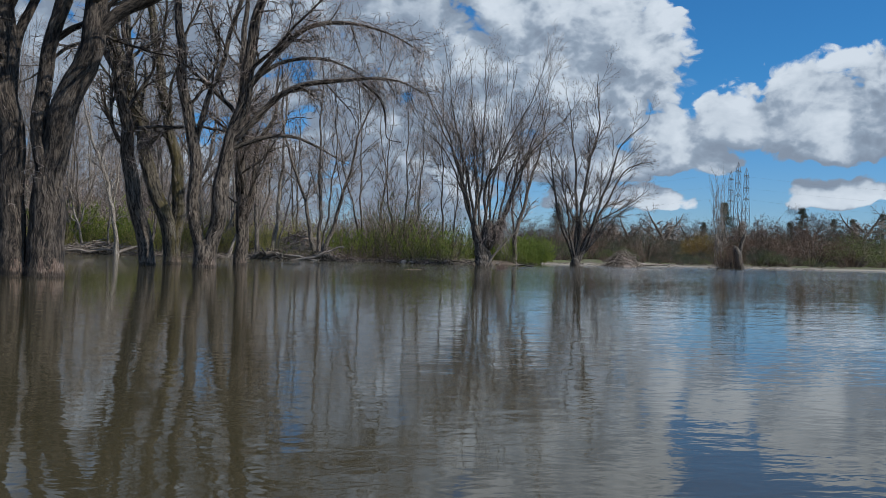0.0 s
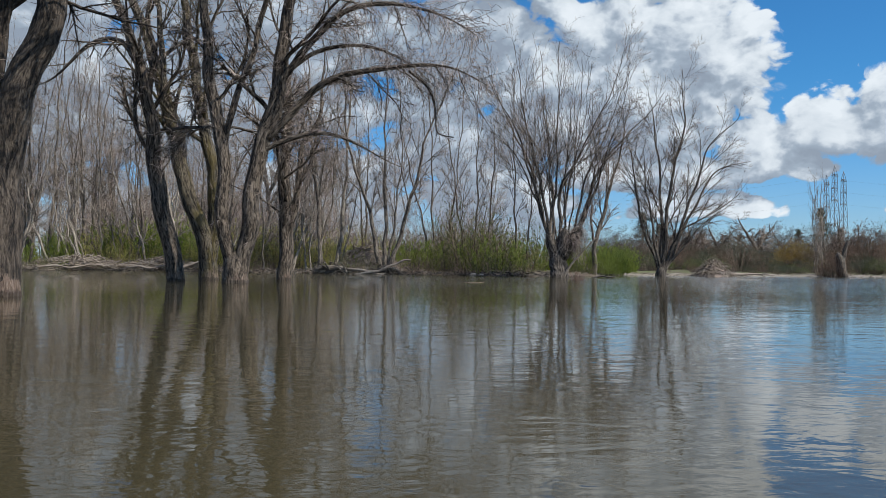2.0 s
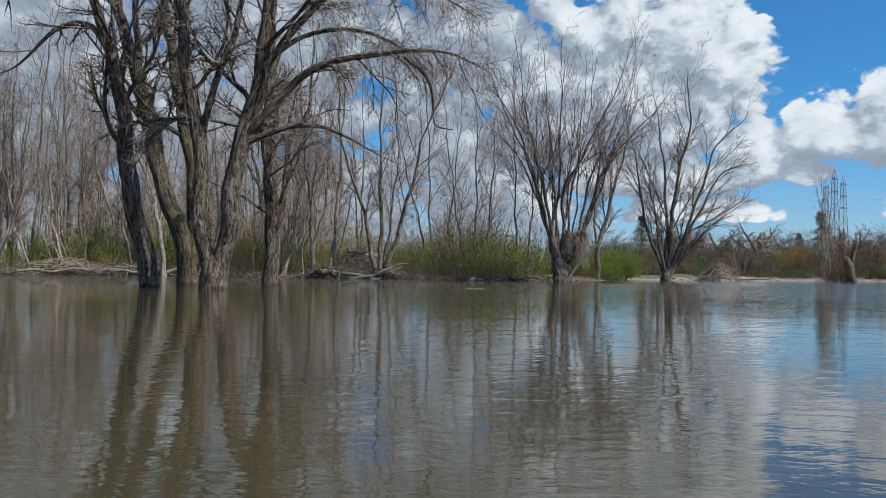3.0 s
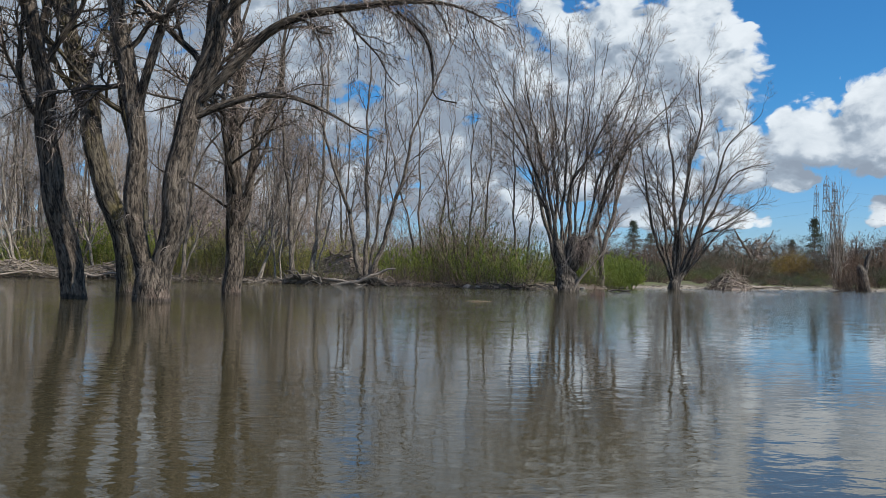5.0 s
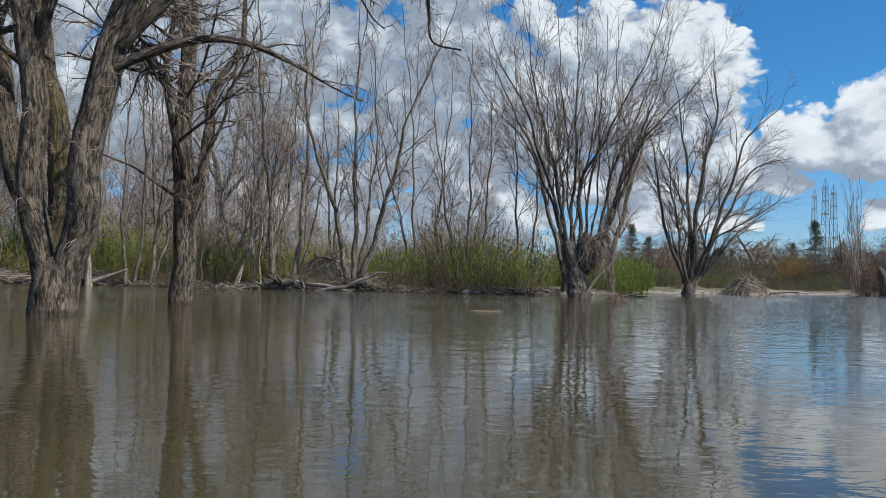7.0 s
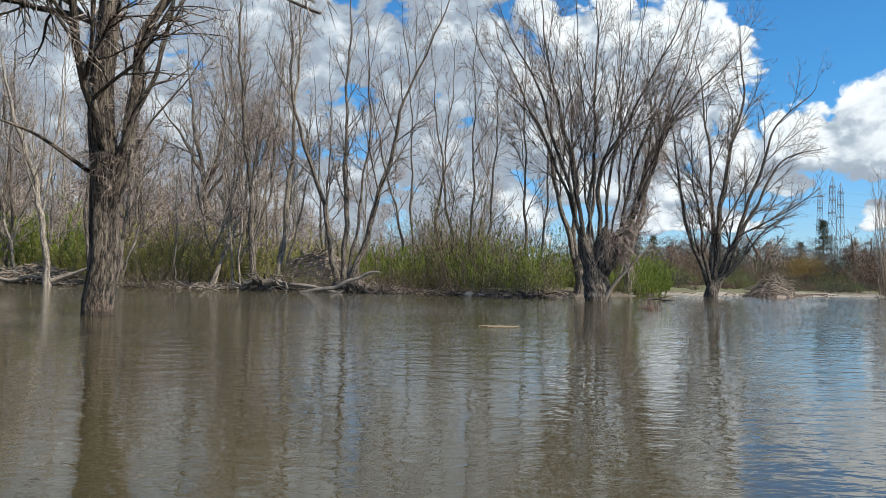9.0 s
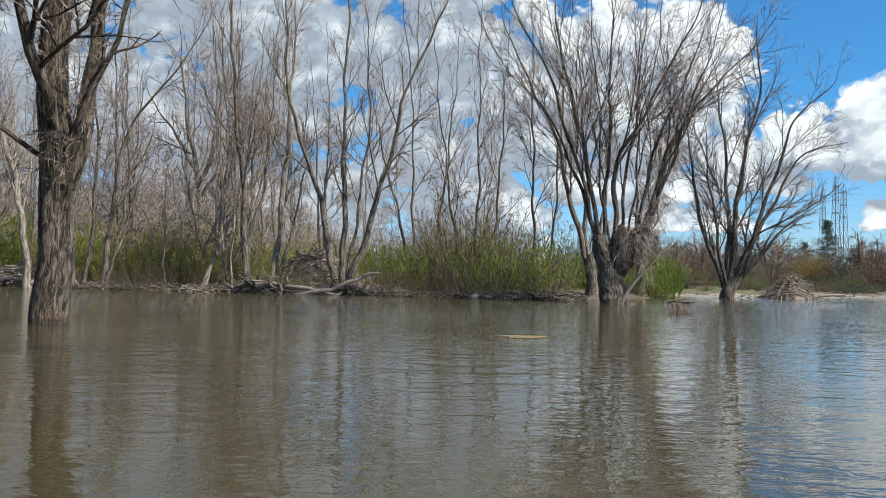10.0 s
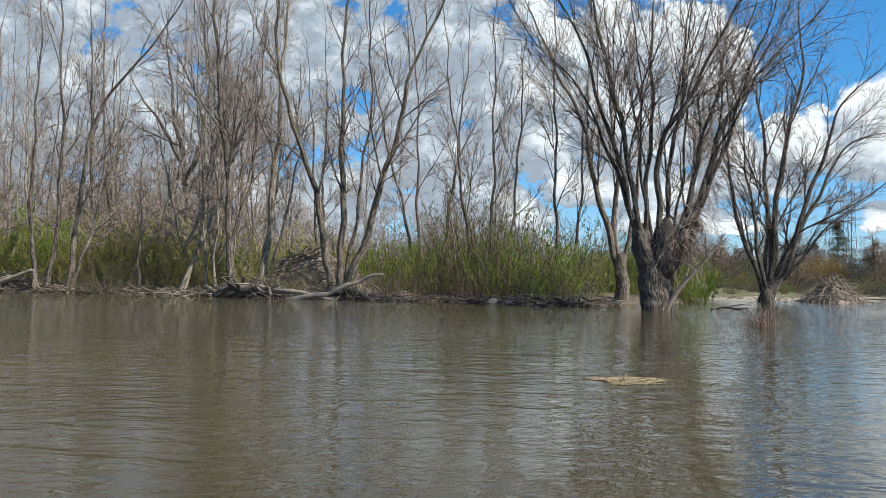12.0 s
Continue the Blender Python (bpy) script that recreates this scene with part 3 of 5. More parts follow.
tree("cottonwood", "old grey-brown cottonwood stem, furrowed bark, standing in flood water", (-5.32, 13.92),
     [(0.205, 0.0, [(0, -0.5), (-0.02, 0.1), (-0.13, 1.21), (-0.22, 2.91), (-0.28, 4.19)], 7.0), (0.08, 0.5, [(-0.12, 2.5), (-0.08, 3.60), (0.14, 4.20)], 3.0)],
     DENSE, SHADED_COTTONWOOD, TWIG, 11, 1, 1.0, "flooded cottonwoods", 40, 0.07, 1.0, 80, shoots=[(0, 40, (0.1, 0.45), (0.25, 0.7), -0.05)])
tree("cottonwood", "old forked cottonwood, furrowed bark in a shaded tone, stripped foot in flood water", (-4.95, 13.95),
     [(0.27, 0.0, [(0, -0.5), (0.0, 0.1), (0.04, 0.79), (0.03, 1.5)], -1), (0.125, 0.0, [(-0.03, 0.9), (-0.07, 1.7), (-0.08, 2.24), (-0.02, 3.18), (0.19, 4.21)], 7.0),
      (0.20, 0.1, [(0.07, 0.8), (0.12, 1.73), (0.31, 2.59), (0.58, 3.53), (0.67, 4.22)], 6.5),
      (0.11, -0.9, [(0.60, 3.5), (1.00, 3.99), (1.46, 4.24), (2.01, 4.59), (2.9, 5.4)], 3.0),
      # two unseen limbs above the view, added to cast shade on the trunks
      (0.12, -1.6, [(0.62, 4.0), (1.1, 5.3), (2.0, 6.6), (3.2, 7.6)], 2.5), (0.11, -1.2, [(0.1, 3.9), (0.5, 5.6), (1.2, 7.2), (2.2, 8.6)], 2.5)],
     DENSE, SHADED_COTTONWOOD, TWIG, 12, 1, 1.0, "flooded cottonwoods", 40, 0.07, 1.0, 80, shoots=[(1, 40, (0.05, 0.4), (0.25, 0.8), -0.05), (2, 40, (0.02, 0.4), (0.2, 0.7), -0.05)])
tree("cottonwood", "slender leaning cottonwood with an arching side limb, in flood water", (-5.73, 23.85),
     [(0.20, 0.0, [(0.04, -0.5), (0, 0.02), (-0.23, 1.05), (-0.43, 2.25), (-0.73, 4.0), (-0.94, 5.21), (-1.22, 6.02), (-1.61, 6.7)], 3.5),
      (0.08, 0.5, [(-0.80, 4.8), (-1.39, 5.68), (-2.27, 5.67), (-3.12, 4.92)], 0.8), (0.08, 0.4, [(-0.72, 3.9), (-0.67, 5.22), (-0.82, 6.16), (-0.78, 6.71)], 3.0)],
     OLD, COTTONWOOD, TWIG, 13, 1, 1.0, "flooded cottonwoods", 40, 0.07, 1.0, 80, shoots=[(0, 30, (0.1, 0.5), (0.2, 0.6), 0.0)])
tree("cottonwood", "two-stemmed cottonwood with mossy ochre bark, in flood water", (-5.6, 26.3),
     [(0.24, 0.0, [(0.02, -0.5), (0, 0.01), (-0.24, 1.38), (-0.73, 2.79), (-1.25, 4.92), (-1.59, 6.06), (-2.04, 7.05)], 4.0),
      (0.19, 0.3, [(0.0, 0.1), (0.15, 1.38), (0.01, 2.94), (-0.37, 4.93), (-0.65, 6.21), (-0.76, 7.07)], 4.5), (0.09, -0.2, [(-1.22, 4.8), (-1.36, 6.2), (-1.47, 7.06)], 3.0)],
     OLD, MOSSY, TWIG, 14, 1, 1.0, "flooded cottonwoods", 40, 0.07, 1.0, 80, shoots=[(0, 40, (0.1, 0.5), (0.2, 0.6), 0.0), (1, 40, (0.05, 0.5), (0.2, 0.6), 0.0)])
tree("cottonwood", "large forked cottonwood with long arching drooping limbs, in flood water", (-4.08, 22.9),
     [(0.30, 0.0, [(0.0, -0.5), (0.0, 0.0), (-0.02, 0.35), (0.0, 0.58)], -1), (0.17, -0.3, [(-0.06, -0.2), (-0.13, 0.5), (-0.30, 1.29), (-0.36, 2.96), (-0.61, 4.5), (-0.83, 6.43)], 4.5),
      (0.215, 0.2, [(0.05, -0.2), (0.11, 0.5), (0.26, 1.43), (0.51, 2.97), (0.85, 4.52), (1.04, 5.81), (1.14, 6.46)], 4.5), (0.085, -0.2, [(-0.35, 2.6), (-0.14, 3.86), (0.10, 4.77), (0.67, 6.45)], 4.0),
      (0.06, -0.4, [(0.55, 3.0), (1.25, 3.30), (2.08, 3.37), (2.79, 3.10), (3.72, 2.65)], 0.0),
      (0.09, -0.5, [(0.70, 3.3), (1.43, 4.14), (2.26, 4.66), (3.54, 4.87), (4.70, 4.89), (5.60, 4.45)], 0.0),
      (0.085, -0.3, [(0.90, 4.5), (1.61, 5.50), (2.37, 6.11), (3.26, 6.36), (4.30, 6.18), (5.33, 5.61)], 0.0),
      (0.04, -0.1, [(3.85, 4.86), (4.30, 4.45), (4.43, 3.79), (4.50, 3.43), (4.84, 3.34)], 0.0),
      (0.06, 0.3, [(0.95, 4.7), (1.7, 5.25), (2.6, 5.45), (3.6, 5.2), (4.4, 4.6)], 0.0)],
     WEEPING, COTTONWOOD, TWIG, 15, 1, 1.25, "flooded cottonwoods", 40, 0.07, 1.0, 80, shoots=[(1, 80, (0.1, 0.45), (0.2, 0.7), -0.05), (2, 70, (0.1, 0.5), (0.2, 0.6), -0.05), (4, 40, (0.3, 1.0), (0.15, 0.5), -0.1),
             (5, 200, (0.3, 1.0), (0.6, 2.1), -0.28), (6, 260, (0.25, 1.0), (0.6, 2.3), -0.28), (7, 30, (0.1, 1.0), (0.1, 0.5), -0.2), (8, 160, (0.3, 1.0), (0.6, 1.9), -0.28)])
tree("cottonwood", "straight cottonwood with a bristling twiggy trunk, in flood water", (-3.79, 27.5),
     [(0.195, 0.0, [(0.0, -0.5), (0, 0), (0, 0.96), (-0.05, 1.71), (-0.03, 2.7), (-0.02, 3.54), (-0.03, 4.23)], 6.0),
      (0.105, 0.2, [(0.08, 1.3), (0.26, 2.25), (0.37, 3.09), (0.40, 3.63), (0.66, 4.10), (0.84, 4.5), (0.9, 5.2)], 1.5), (0.07, -0.3, [(0.1, 1.9), (0.42, 2.6), (0.68, 2.87)], 0.0),
      (0.033, -0.6, [(-0.05, 1.8), (-0.57, 2.15), (-0.95, 2.41), (-1.41, 2.62)], 0.5)],
     OLD, COTTONWOOD, TWIG, 16, 1, 1.0, "flooded cottonwoods", 40, 0.07, 1.0, 80, shoots=[(0, 230, (0.2, 0.45), (0.25, 0.9), -0.1), (1, 80, (0.05, 0.5), (0.2, 0.7), 0.0), (0, 30, (0.12, 0.25), (0.1, 0.4), 0.0)])
tree("pollard_willow", "broad pollard willow, dark swollen trunk, fanned stems, in shallow water", (5.86, 42.0),
     [(0.43, 0.0, [(0, -0.5), (0, 0.0), (-0.02, 0.8), (0.02, 1.2)], -1), (0.33, 0.0, [(0.02, 0.8), (0.2, 1.6), (0.25, 2.1)], -1),
      (0.26, 0.1, [(-0.05, 0.7), (-0.32, 1.4), (-0.45, 1.95)], -1), (0.28, -0.1, [(0.08, 0.8), (0.5, 1.5), (0.9, 2.15)], -1), (0.105, -0.3, [(-0.3, 1.2), (-0.46, 2.07), (-0.67, 3.1), (-0.82, 4.3), (-1.18, 5.35), (-1.6, 7.2)], 3.2),
      (0.085, 0.7, [(-0.2, 1.5), (-0.26, 2.3), (-0.15, 4.0), (-0.1, 5.5), (-0.05, 7.4)], 3.4), (0.10, -0.9, [(0.05, 1.6), (0.03, 2.3), (0.05, 4.0), (0.46, 4.8), (1.28, 6.4), (1.7, 7.2)], 3.0),
      (0.07, 1.1, [(0.2, 1.7), (0.25, 2.3), (0.41, 3.8), (0.67, 5.3), (0.87, 6.8)], 3.4), (0.115, 0.2, [(0.75, 1.9), (0.9, 2.37), (1.18, 3.1), (1.69, 4.6), (2.3, 5.65), (3.1, 6.5), (4.0, 7.4)], 1.2),
      (0.08, 0.8, [(0.6, 1.8), (0.72, 2.3), (0.97, 3.6), (1.28, 4.6), (1.9, 6.06), (2.5, 7.4)], 2.6), (0.08, -0.8, [(0.8, 2.0), (1.07, 2.5), (1.48, 3.7), (1.84, 4.9), (2.4, 6.6)], 2.6),
      (0.09, -0.2, [(-0.4, 1.6), (-0.56, 2.17), (-0.92, 3.5), (-1.28, 4.4), (-1.8, 6.2), (-2.5, 7.4)], 2.4), (0.07, 0.6, [(-0.45, 1.7), (-0.67, 2.3), (-1.1, 3.7), (-1.85, 5.3), (-2.9, 6.5)], 2.2),
      (0.05, -1.0, [(0.4, 1.8), (0.55, 3.0), (0.6, 4.5), (0.9, 6.4)], 3.0), (0.05, -0.6, [(-0.1, 1.7), (-0.4, 3.2), (-0.45, 5.0), (-0.7, 7.0)], 3.0)],
     FANNED, WILLOW, TWIG, 17, 1, 1.2, "flooded willows", 36, 0.1, 1.0, 60, shoots=[(0, 40, (0.5, 1.0), (0.3, 0.8), -0.3), (1, 50, (0.0, 1.0), (0.3, 0.9), -0.3), (2, 40, (0.1, 1.0), (0.3, 0.8), -0.25), (3, 330, (0.3, 1.0), (0.6, 2.2), -0.5), (8, 120, (0.02, 0.3), (0.6, 1.8), -0.5), (10, 60, (0.05, 0.4), (0.3, 1.1), -0.3), (9, 60, (0.05, 0.4), (0.3, 1.1), -0.3)], fall=0.6, lumps=2.6, wiggle=0.04)
tree("spreading_willow", "multi-stemmed spreading willow at the edge of a sand bar", (13.56, 54.3),
     [(0.27, 0.0, [(0, -0.4), (0.0, -0.07), (0.1, 0.45)], -1), (0.14, 0.2, [(-0.06, -0.1), (-0.10, 0.45), (-1.21, 3.5), (-1.57, 6.21), (-2.03, 8.25)], 1.0),
      (0.12, -0.5, [(-0.03, -0.1), (-0.05, 0.45), (-0.64, 3.51), (-0.99, 5.54)], 2.0), (0.16, 0.6, [(0.06, -0.1), (0.10, 0.45), (0.03, 5.21), (-0.23, 8.27), (-0.52, 10.2)], 1.0),
      (0.18, 0.0, [(0.08, -0.1), (0.15, 0.45), (0.54, 5.22), (1.36, 8.97), (1.2, 11.2)], 1.0), (0.16, -0.6, [(0.14, -0.1), (0.25, 0.45), (1.73, 4.56), (2.73, 7.63), (4.25, 9.18)], 0.5),
      (0.16, 0.4, [(0.17, -0.1), (0.30, 0.45), (1.91, 3.88), (3.42, 6.28), (5.4, 6.9)], 0.0), (0.11, -0.4, [(0.17, -0.1), (0.30, 0.45), (2.25, 2.87), (4.11, 4.42)], 0.0)],
     SPREADING, WILLOW, TWIG, 18, 1, 1.4, "flooded willows", 24, 0.2, 1.0, 40, shoots=[(0, 50, (0.4, 1.0), (0.2, 0.7), 0.05)], fall=0.7, wiggle=0.045)

# ---- the trees of the bank ----
BANK = [(12, (0.22, 1.0), (16, 42), (0.16, 0.34), 7, 0.06, 0.09, 0.40, False), (6, (0.15, 1.0), (18, 48), (0.35, 0.7), 5, 0.05, 0.11, 0.5, False),
        (5, (0.1, 1.0), (18, 50), (0.4, 0.8), 3, 0.02, 0.12, 0.6, False), (3, (0.05, 1.0), (18, 50), (0.15, 0.45), 2, 0.0, 0.1, 0.7, True)]


def on_bank(x, y):
    return float(land_height(np.array([x]), np.array([y]))[0]) - 0.05


def bank_tree(label, x, y, stems, bark, twig, seed, feet=1, group="bank trees", levels=None):
    stems = [(0.7 * r, deep, places, beyond) for r, deep, places, beyond in stems]
    tree("bank_tree", label, (x, y, max(on_bank(x, y), -0.05)), stems, BANK if levels is None else levels, bark, twig, seed, feet, 1.25, group, 12, 0.3, fall=0.9)


bank_tree("clump of grey alder stems leaning apart on the bank", -2.27, 47.5,
          [(0.18, 0.2, [(-0.15, -0.3), (-0.45, 1.4), (-1.1, 4.0), (-1.94, 6.3), (-2.16, 9.0)], 3.0), (0.17, 0.4, [(0, -0.3), (0.02, 2.4), (-0.08, 6.1), (-0.03, 9.1)], 3.0),
           (0.18, -0.3, [(0.15, -0.3), (0.45, 0.8), (0.91, 2.3), (1.57, 4.7), (2.17, 7.2), (3.22, 9.5)], 2.5), (0.10, 0.5, [(0.1, -0.2), (0.57, 3.5), (0.81, 6.2), (0.63, 9.1)], 2.5)],
          ALDER, TWIG, 31, 4)
bank_tree("straight dark-barked alder on the undercut bank", -5.48, 47.1, [(0.17, 0.0, [(0, -0.3), (-0.13, 2.9), (-0.57, 6.8), (-0.77, 10.1)], 3.5), (0.09, 0.4, [(-0.1, 1.2), (0.5, 3.6), (0.7, 7.0)], 2.5)], ALDER, TWIG, 32)
bank_tree("pale leaning poplar with smooth light bark", -4.88, 48.4, [(0.19, 0.0, [(0, -0.3), (0.3, 2.2), (0.46, 4.8), (0.58, 7.4)], 4.5), (0.09, 0.0, [(0.25, -0.3), (0.63, 1.8), (0.91, 2.9)], 3.5)], PALE_BARK, TWIG, 33, 2)
bank_tree("thin pale saplings standing close together", -6.3, 47.6, [(0.07, 0.0, [(0, -0.3), (-0.2, 3.0), (-0.5, 7.0)], 3.0), (0.07, 0.3, [(0.25, -0.3), (0.2, 3.0), (0.1, 7.0)], 3.0), (0.06, 0.1, [(0.6, -0.3), (0.9, 3.0), (1.3, 6.0)], 2.5)], PALE_BARK, TWIG, 34, 3)
bank_tree("pale-barked leaning poplar at the water's edge", -12.5, 46.6, [(0.19, 0.0, [(0, -0.4), (-0.28, 2.08), (-0.57, 3.65), (-1.22, 5.42)], 6.0), (0.09, 0.4, [(-0.4, 2.4), (-0.1, 4.0), (0.1, 6.5)], 3.0)], PALE_BARK, TWIG, 35)
bank_tree("slanting grey alder clump with a wide fork", -10.9, 47.8,
          [(0.14, 0.0, [(0.35, -0.3), (0.57, 1.9), (0.8, 4.3), (1.38, 6.0), (2.61, 7.5)], 3.0), (0.12, 0.3, [(-0.32, -0.3), (-0.06, 1.9), (0.01, 4.3), (-0.22, 8.4)], 3.0), (0.11, -0.3, [(-0.63, -0.3), (-0.81, 2.7), (-0.69, 5.94)], 4.0)],
          ALDER, TWIG, 36, 3)
bank_tree("old forked oak with heavy crooked limbs behind the bank", -11.7, 65.0,
          [(0.34, 0.0, [(0, -0.3), (0.11, 3.0), (-0.07, 5.4), (-0.67, 8.2), (-1.04, 11.0)], 2.5), (0.23, 0.4, [(-0.05, 4.9), (0.65, 6.8), (0.99, 9.7), (0.63, 12.2)], 2.0),
           (0.18, -0.4, [(0.0, 4.2), (1.38, 6.2), (3.02, 8.3)], 2.0), (0.18, 0.3, [(-0.1, 5.6), (-1.22, 7.6), (-2.1, 8.7)], 2.5)],
          ALDER, TWIG, 37, levels=[(8, (0.3, 1.0), (30, 70), (0.25, 0.5), 6, 0.03, 0.22, 0.42, False), (5, (0.15, 1.0), (25, 65), (0.3, 0.6), 4, 0.03, 0.22, 0.5, False), (4, (0.1, 1.0), (25, 65), (0.35, 0.7), 3, 0.0, 0.2, 0.6, False), (4, (0.1, 1.0), (20, 60), (0.2, 0.6), 2, 0.0, 0.2, 0.8, True)])
bank_tree("broken grey snag leaning behind the thicket", -15.2, 63.5, [(0.22, 0.2, [(1.0, -0.3), (0.7, 2.0), (0.25, 4.4), (-0.05, 6.0)], -1)], ALDER, TWIG, 38, levels=[])
bank_tree("leaning knobbed grey willow close behind the pollard", 6.6, 48.6,
          [(0.33, 0.0, [(0, -0.5), (0.0, 0.45), (-0.12, 0.95), (0.0, 1.45)], -1), (0.17, 0.1, [(-0.08, 0.8), (-0.4, 1.8), (-0.67, 2.96), (-1.15, 4.7), (-1.5, 6.1), (-2.4, 7.7)], 3.0), (0.15, 0.3, [(-0.1, 1.0), (-0.25, 2.4), (-0.2, 4.0), (-0.4, 6.5)], 3.0), (0.12, 0.2, [(0.0, 1.2), (0.35, 2.6), (0.5, 4.8)], 3.0)], ALDER, TWIG, 39)
bank_tree("dark willow stem leaning over the thicket", 9.2, 52.0, [(0.24, 0.0, [(0, -0.4), (0.05, 1.5), (0.4, 3.0), (0.8, 4.6), (1.3, 6.4)], 3.5), (0.11, -0.3, [(0.1, 1.5), (-0.2, 3.6), (0.1, 6.4)], 2.5)], ALDER, TWIG, 40)
bank_tree("thin upright alders among the green thicket", 2.0, 49.5, [(0.10, 0.0, [(0, -0.3), (-0.4, 2.5), (-0.9, 6.0)], 4.0), (0.10, 0.4, [(0.4, -0.3), (0.5, 3.0), (0.5, 7.0)], 4.0), (0.09, -0.3, [(0.7, -0.3), (1.2, 3.0), (1.4, 7.0)], 3.0)], ALDER, TWIG, 41, 3)
bank_tree("thin upright alders among the green thicket", 4.6, 49.0, [(0.10, 0.0, [(0, -0.3), (-0.1, 3.0), (-0.2, 7.0)], 4.0), (0.08, 0.4, [(0.5, -0.3), (0.7, 3.0), (0.9, 6.5)], 3.0)], ALDER, TWIG, 42, 2)
bank_tree("slanting grey alder stems with open crowns", 0.3, 52.0, [(0.11, 0.0, [(0, -0.3), (-0.7, 2.5), (-1.6, 6.0)], 4.5), (0.11, 0.3, [(0.3, -0.3), (0.9, 3.0), (1.3, 7.0)], 3.5)], ALDER, TWIG, 43, 2)


# ---- the wood behind ----
def wood_tree(seed, tall, stems):
    """Crooked slender stems that lean apart."""
    rng = np.random.default_rng(seed)
    rows = []
    for k in range(stems):
        lean = rng.uniform(-0.28, 0.28)
        h = tall * rng.uniform(0.75, 1.0)
        x, z, places = 0.2 * k, -0.4, [(0.2 * k, -0.4)]
        for _ in range(4):
            lean = 0.75 * lean + rng.uniform(-0.13, 0.13)
            x, z = x + lean * h * 0.2, z + h * 0.2
            places.append((x, z))
        rows.append((tall * 0.0048 * rng.uniform(0.7, 1.3), rng.uniform(-1.5, 1.5), places, 0.2 * h))
    return rows


WOODLAND = [(12, (0.2, 1.0), (18, 46), (0.12, 0.30), 5, 0.06, 0.11, 0.42, False), (6, (0.15, 1.0), (18, 50), (0.35, 0.75), 4, 0.05, 0.13, 0.55, False),
            (5, (0.1, 1.0), (18, 55), (0.4, 0.9), 3, 0.02, 0.14, 0.7, False), (2, (0.05, 1.0), (18, 55), (0.3, 0.7), 2, 0.0, 0.15, 0.9, True)]
rng = np.random.default_rng(5)
kinds = []
for k, (tall, count, bark, twig) in enumerate([(19, 2, ALDER, TWIG), (16, 2, ALDER, TWIG), (20, 1, ALDER, TWIG), (15, 2, PALE_BARK, TWIG), (17, 2, ALDER, TWIG_TAN), (12, 2, PALE_BARK, TWIG_TAN)]):
    kinds.append(tree("woodland_tree", "bare grey woodland tree with thin ascending branches", (-20.0 - 3 * k, 56.0 + 3 * k, 0.4), wood_tree(60 + k, tall, count), WOODLAND, bark, twig, 70 + k, count, 1.4, "bare woodland", 8, 0.3, fall=0.8))
made = 0
while made < 116:
    y = 51 + 70 * rng.random() ** 1.7
    x = rng.uniform(-0.62 * y - 4, -0.10 * y - 1.0) if rng.random() < 0.84 else rng.uniform(-0.12 * y, 0.13 * y)
    if y - shore_y(x) < 2.5 or (x > 0 and y < 62) or (x > -16 and y < 57 and rng.random() < 0.7):
        continue
    copy_thing(kinds[int(rng.integers(len(kinds)))], pose(x, y, on_bank(x, y), 0, 0, rng.uniform(0, 360)) @ Matrix.Scale(rng.uniform(0.75, 1.1), 4))
    made += 1

# slanting saplings at the edge of the wood
YOUNG = [(12, (0.2, 1.0), (20, 55), (0.12, 0.3), 5, 0.04, 0.14, 0.5, False), (6, (0.15, 1.0), (20, 60), (0.3, 0.65), 3, 0.02, 0.16, 0.6, False), (4, (0.1, 1.0), (20, 65), (0.1, 0.35), 2, 0.0, 0.18, 0.8, True)]
young = []
for k, (x, y) in enumerate([(-16.4, 50.6), (-13.8, 49.6), (-19.5, 48.0)]):
    young.append(tree("sapling", "slanting bare sapling with pale lichened bark", (x, y, on_bank(x, y)), [(0.075, 0.4, [(0, -0.3), (0.9 - 0.9 * k, 2.2), (1.5 - 1.5 * k, 4.4)], 3.2)], YOUNG, PALE_BARK, TWIG, 50 + k, 1, 1.2, "slanting saplings", 8, 0.3, fall=0.9))
for k in range(30):
    x = rng.uniform(-25, -6.8)
    y = float(shore_y(x)) + rng.uniform(0.6, 6)
    copy_thing(young[k % 3], pose(x, y, on_bank(x, y), 0, 0, rng.choice([0, 180]) + rng.uniform(-40, 40)) @ Matrix.Scale(rng.uniform(0.7, 1.25), 4))


# ---- thickets ----
def leaf_cards(rng, centres, ways, length, width):
    """Narrow folded leaves, four corners each, at the given places."""
    n = len(centres)
    side = unit(np.cross(ways, rng.normal(size=ways.shape)))
    l = length * rng.uniform(0.6, 1.3, (n, 1))
    w = width * rng.uniform(0.6, 1.3, (n, 1))
    v = np.stack([centres, centres + ways * l * 0.5 + side * w, centres + ways * l, centres + ways * l * 0.5 - side * w], 1)
    return v.reshape(-1, 3), (np.arange(n)[:, None] * 4 + np.arange(4)[None])


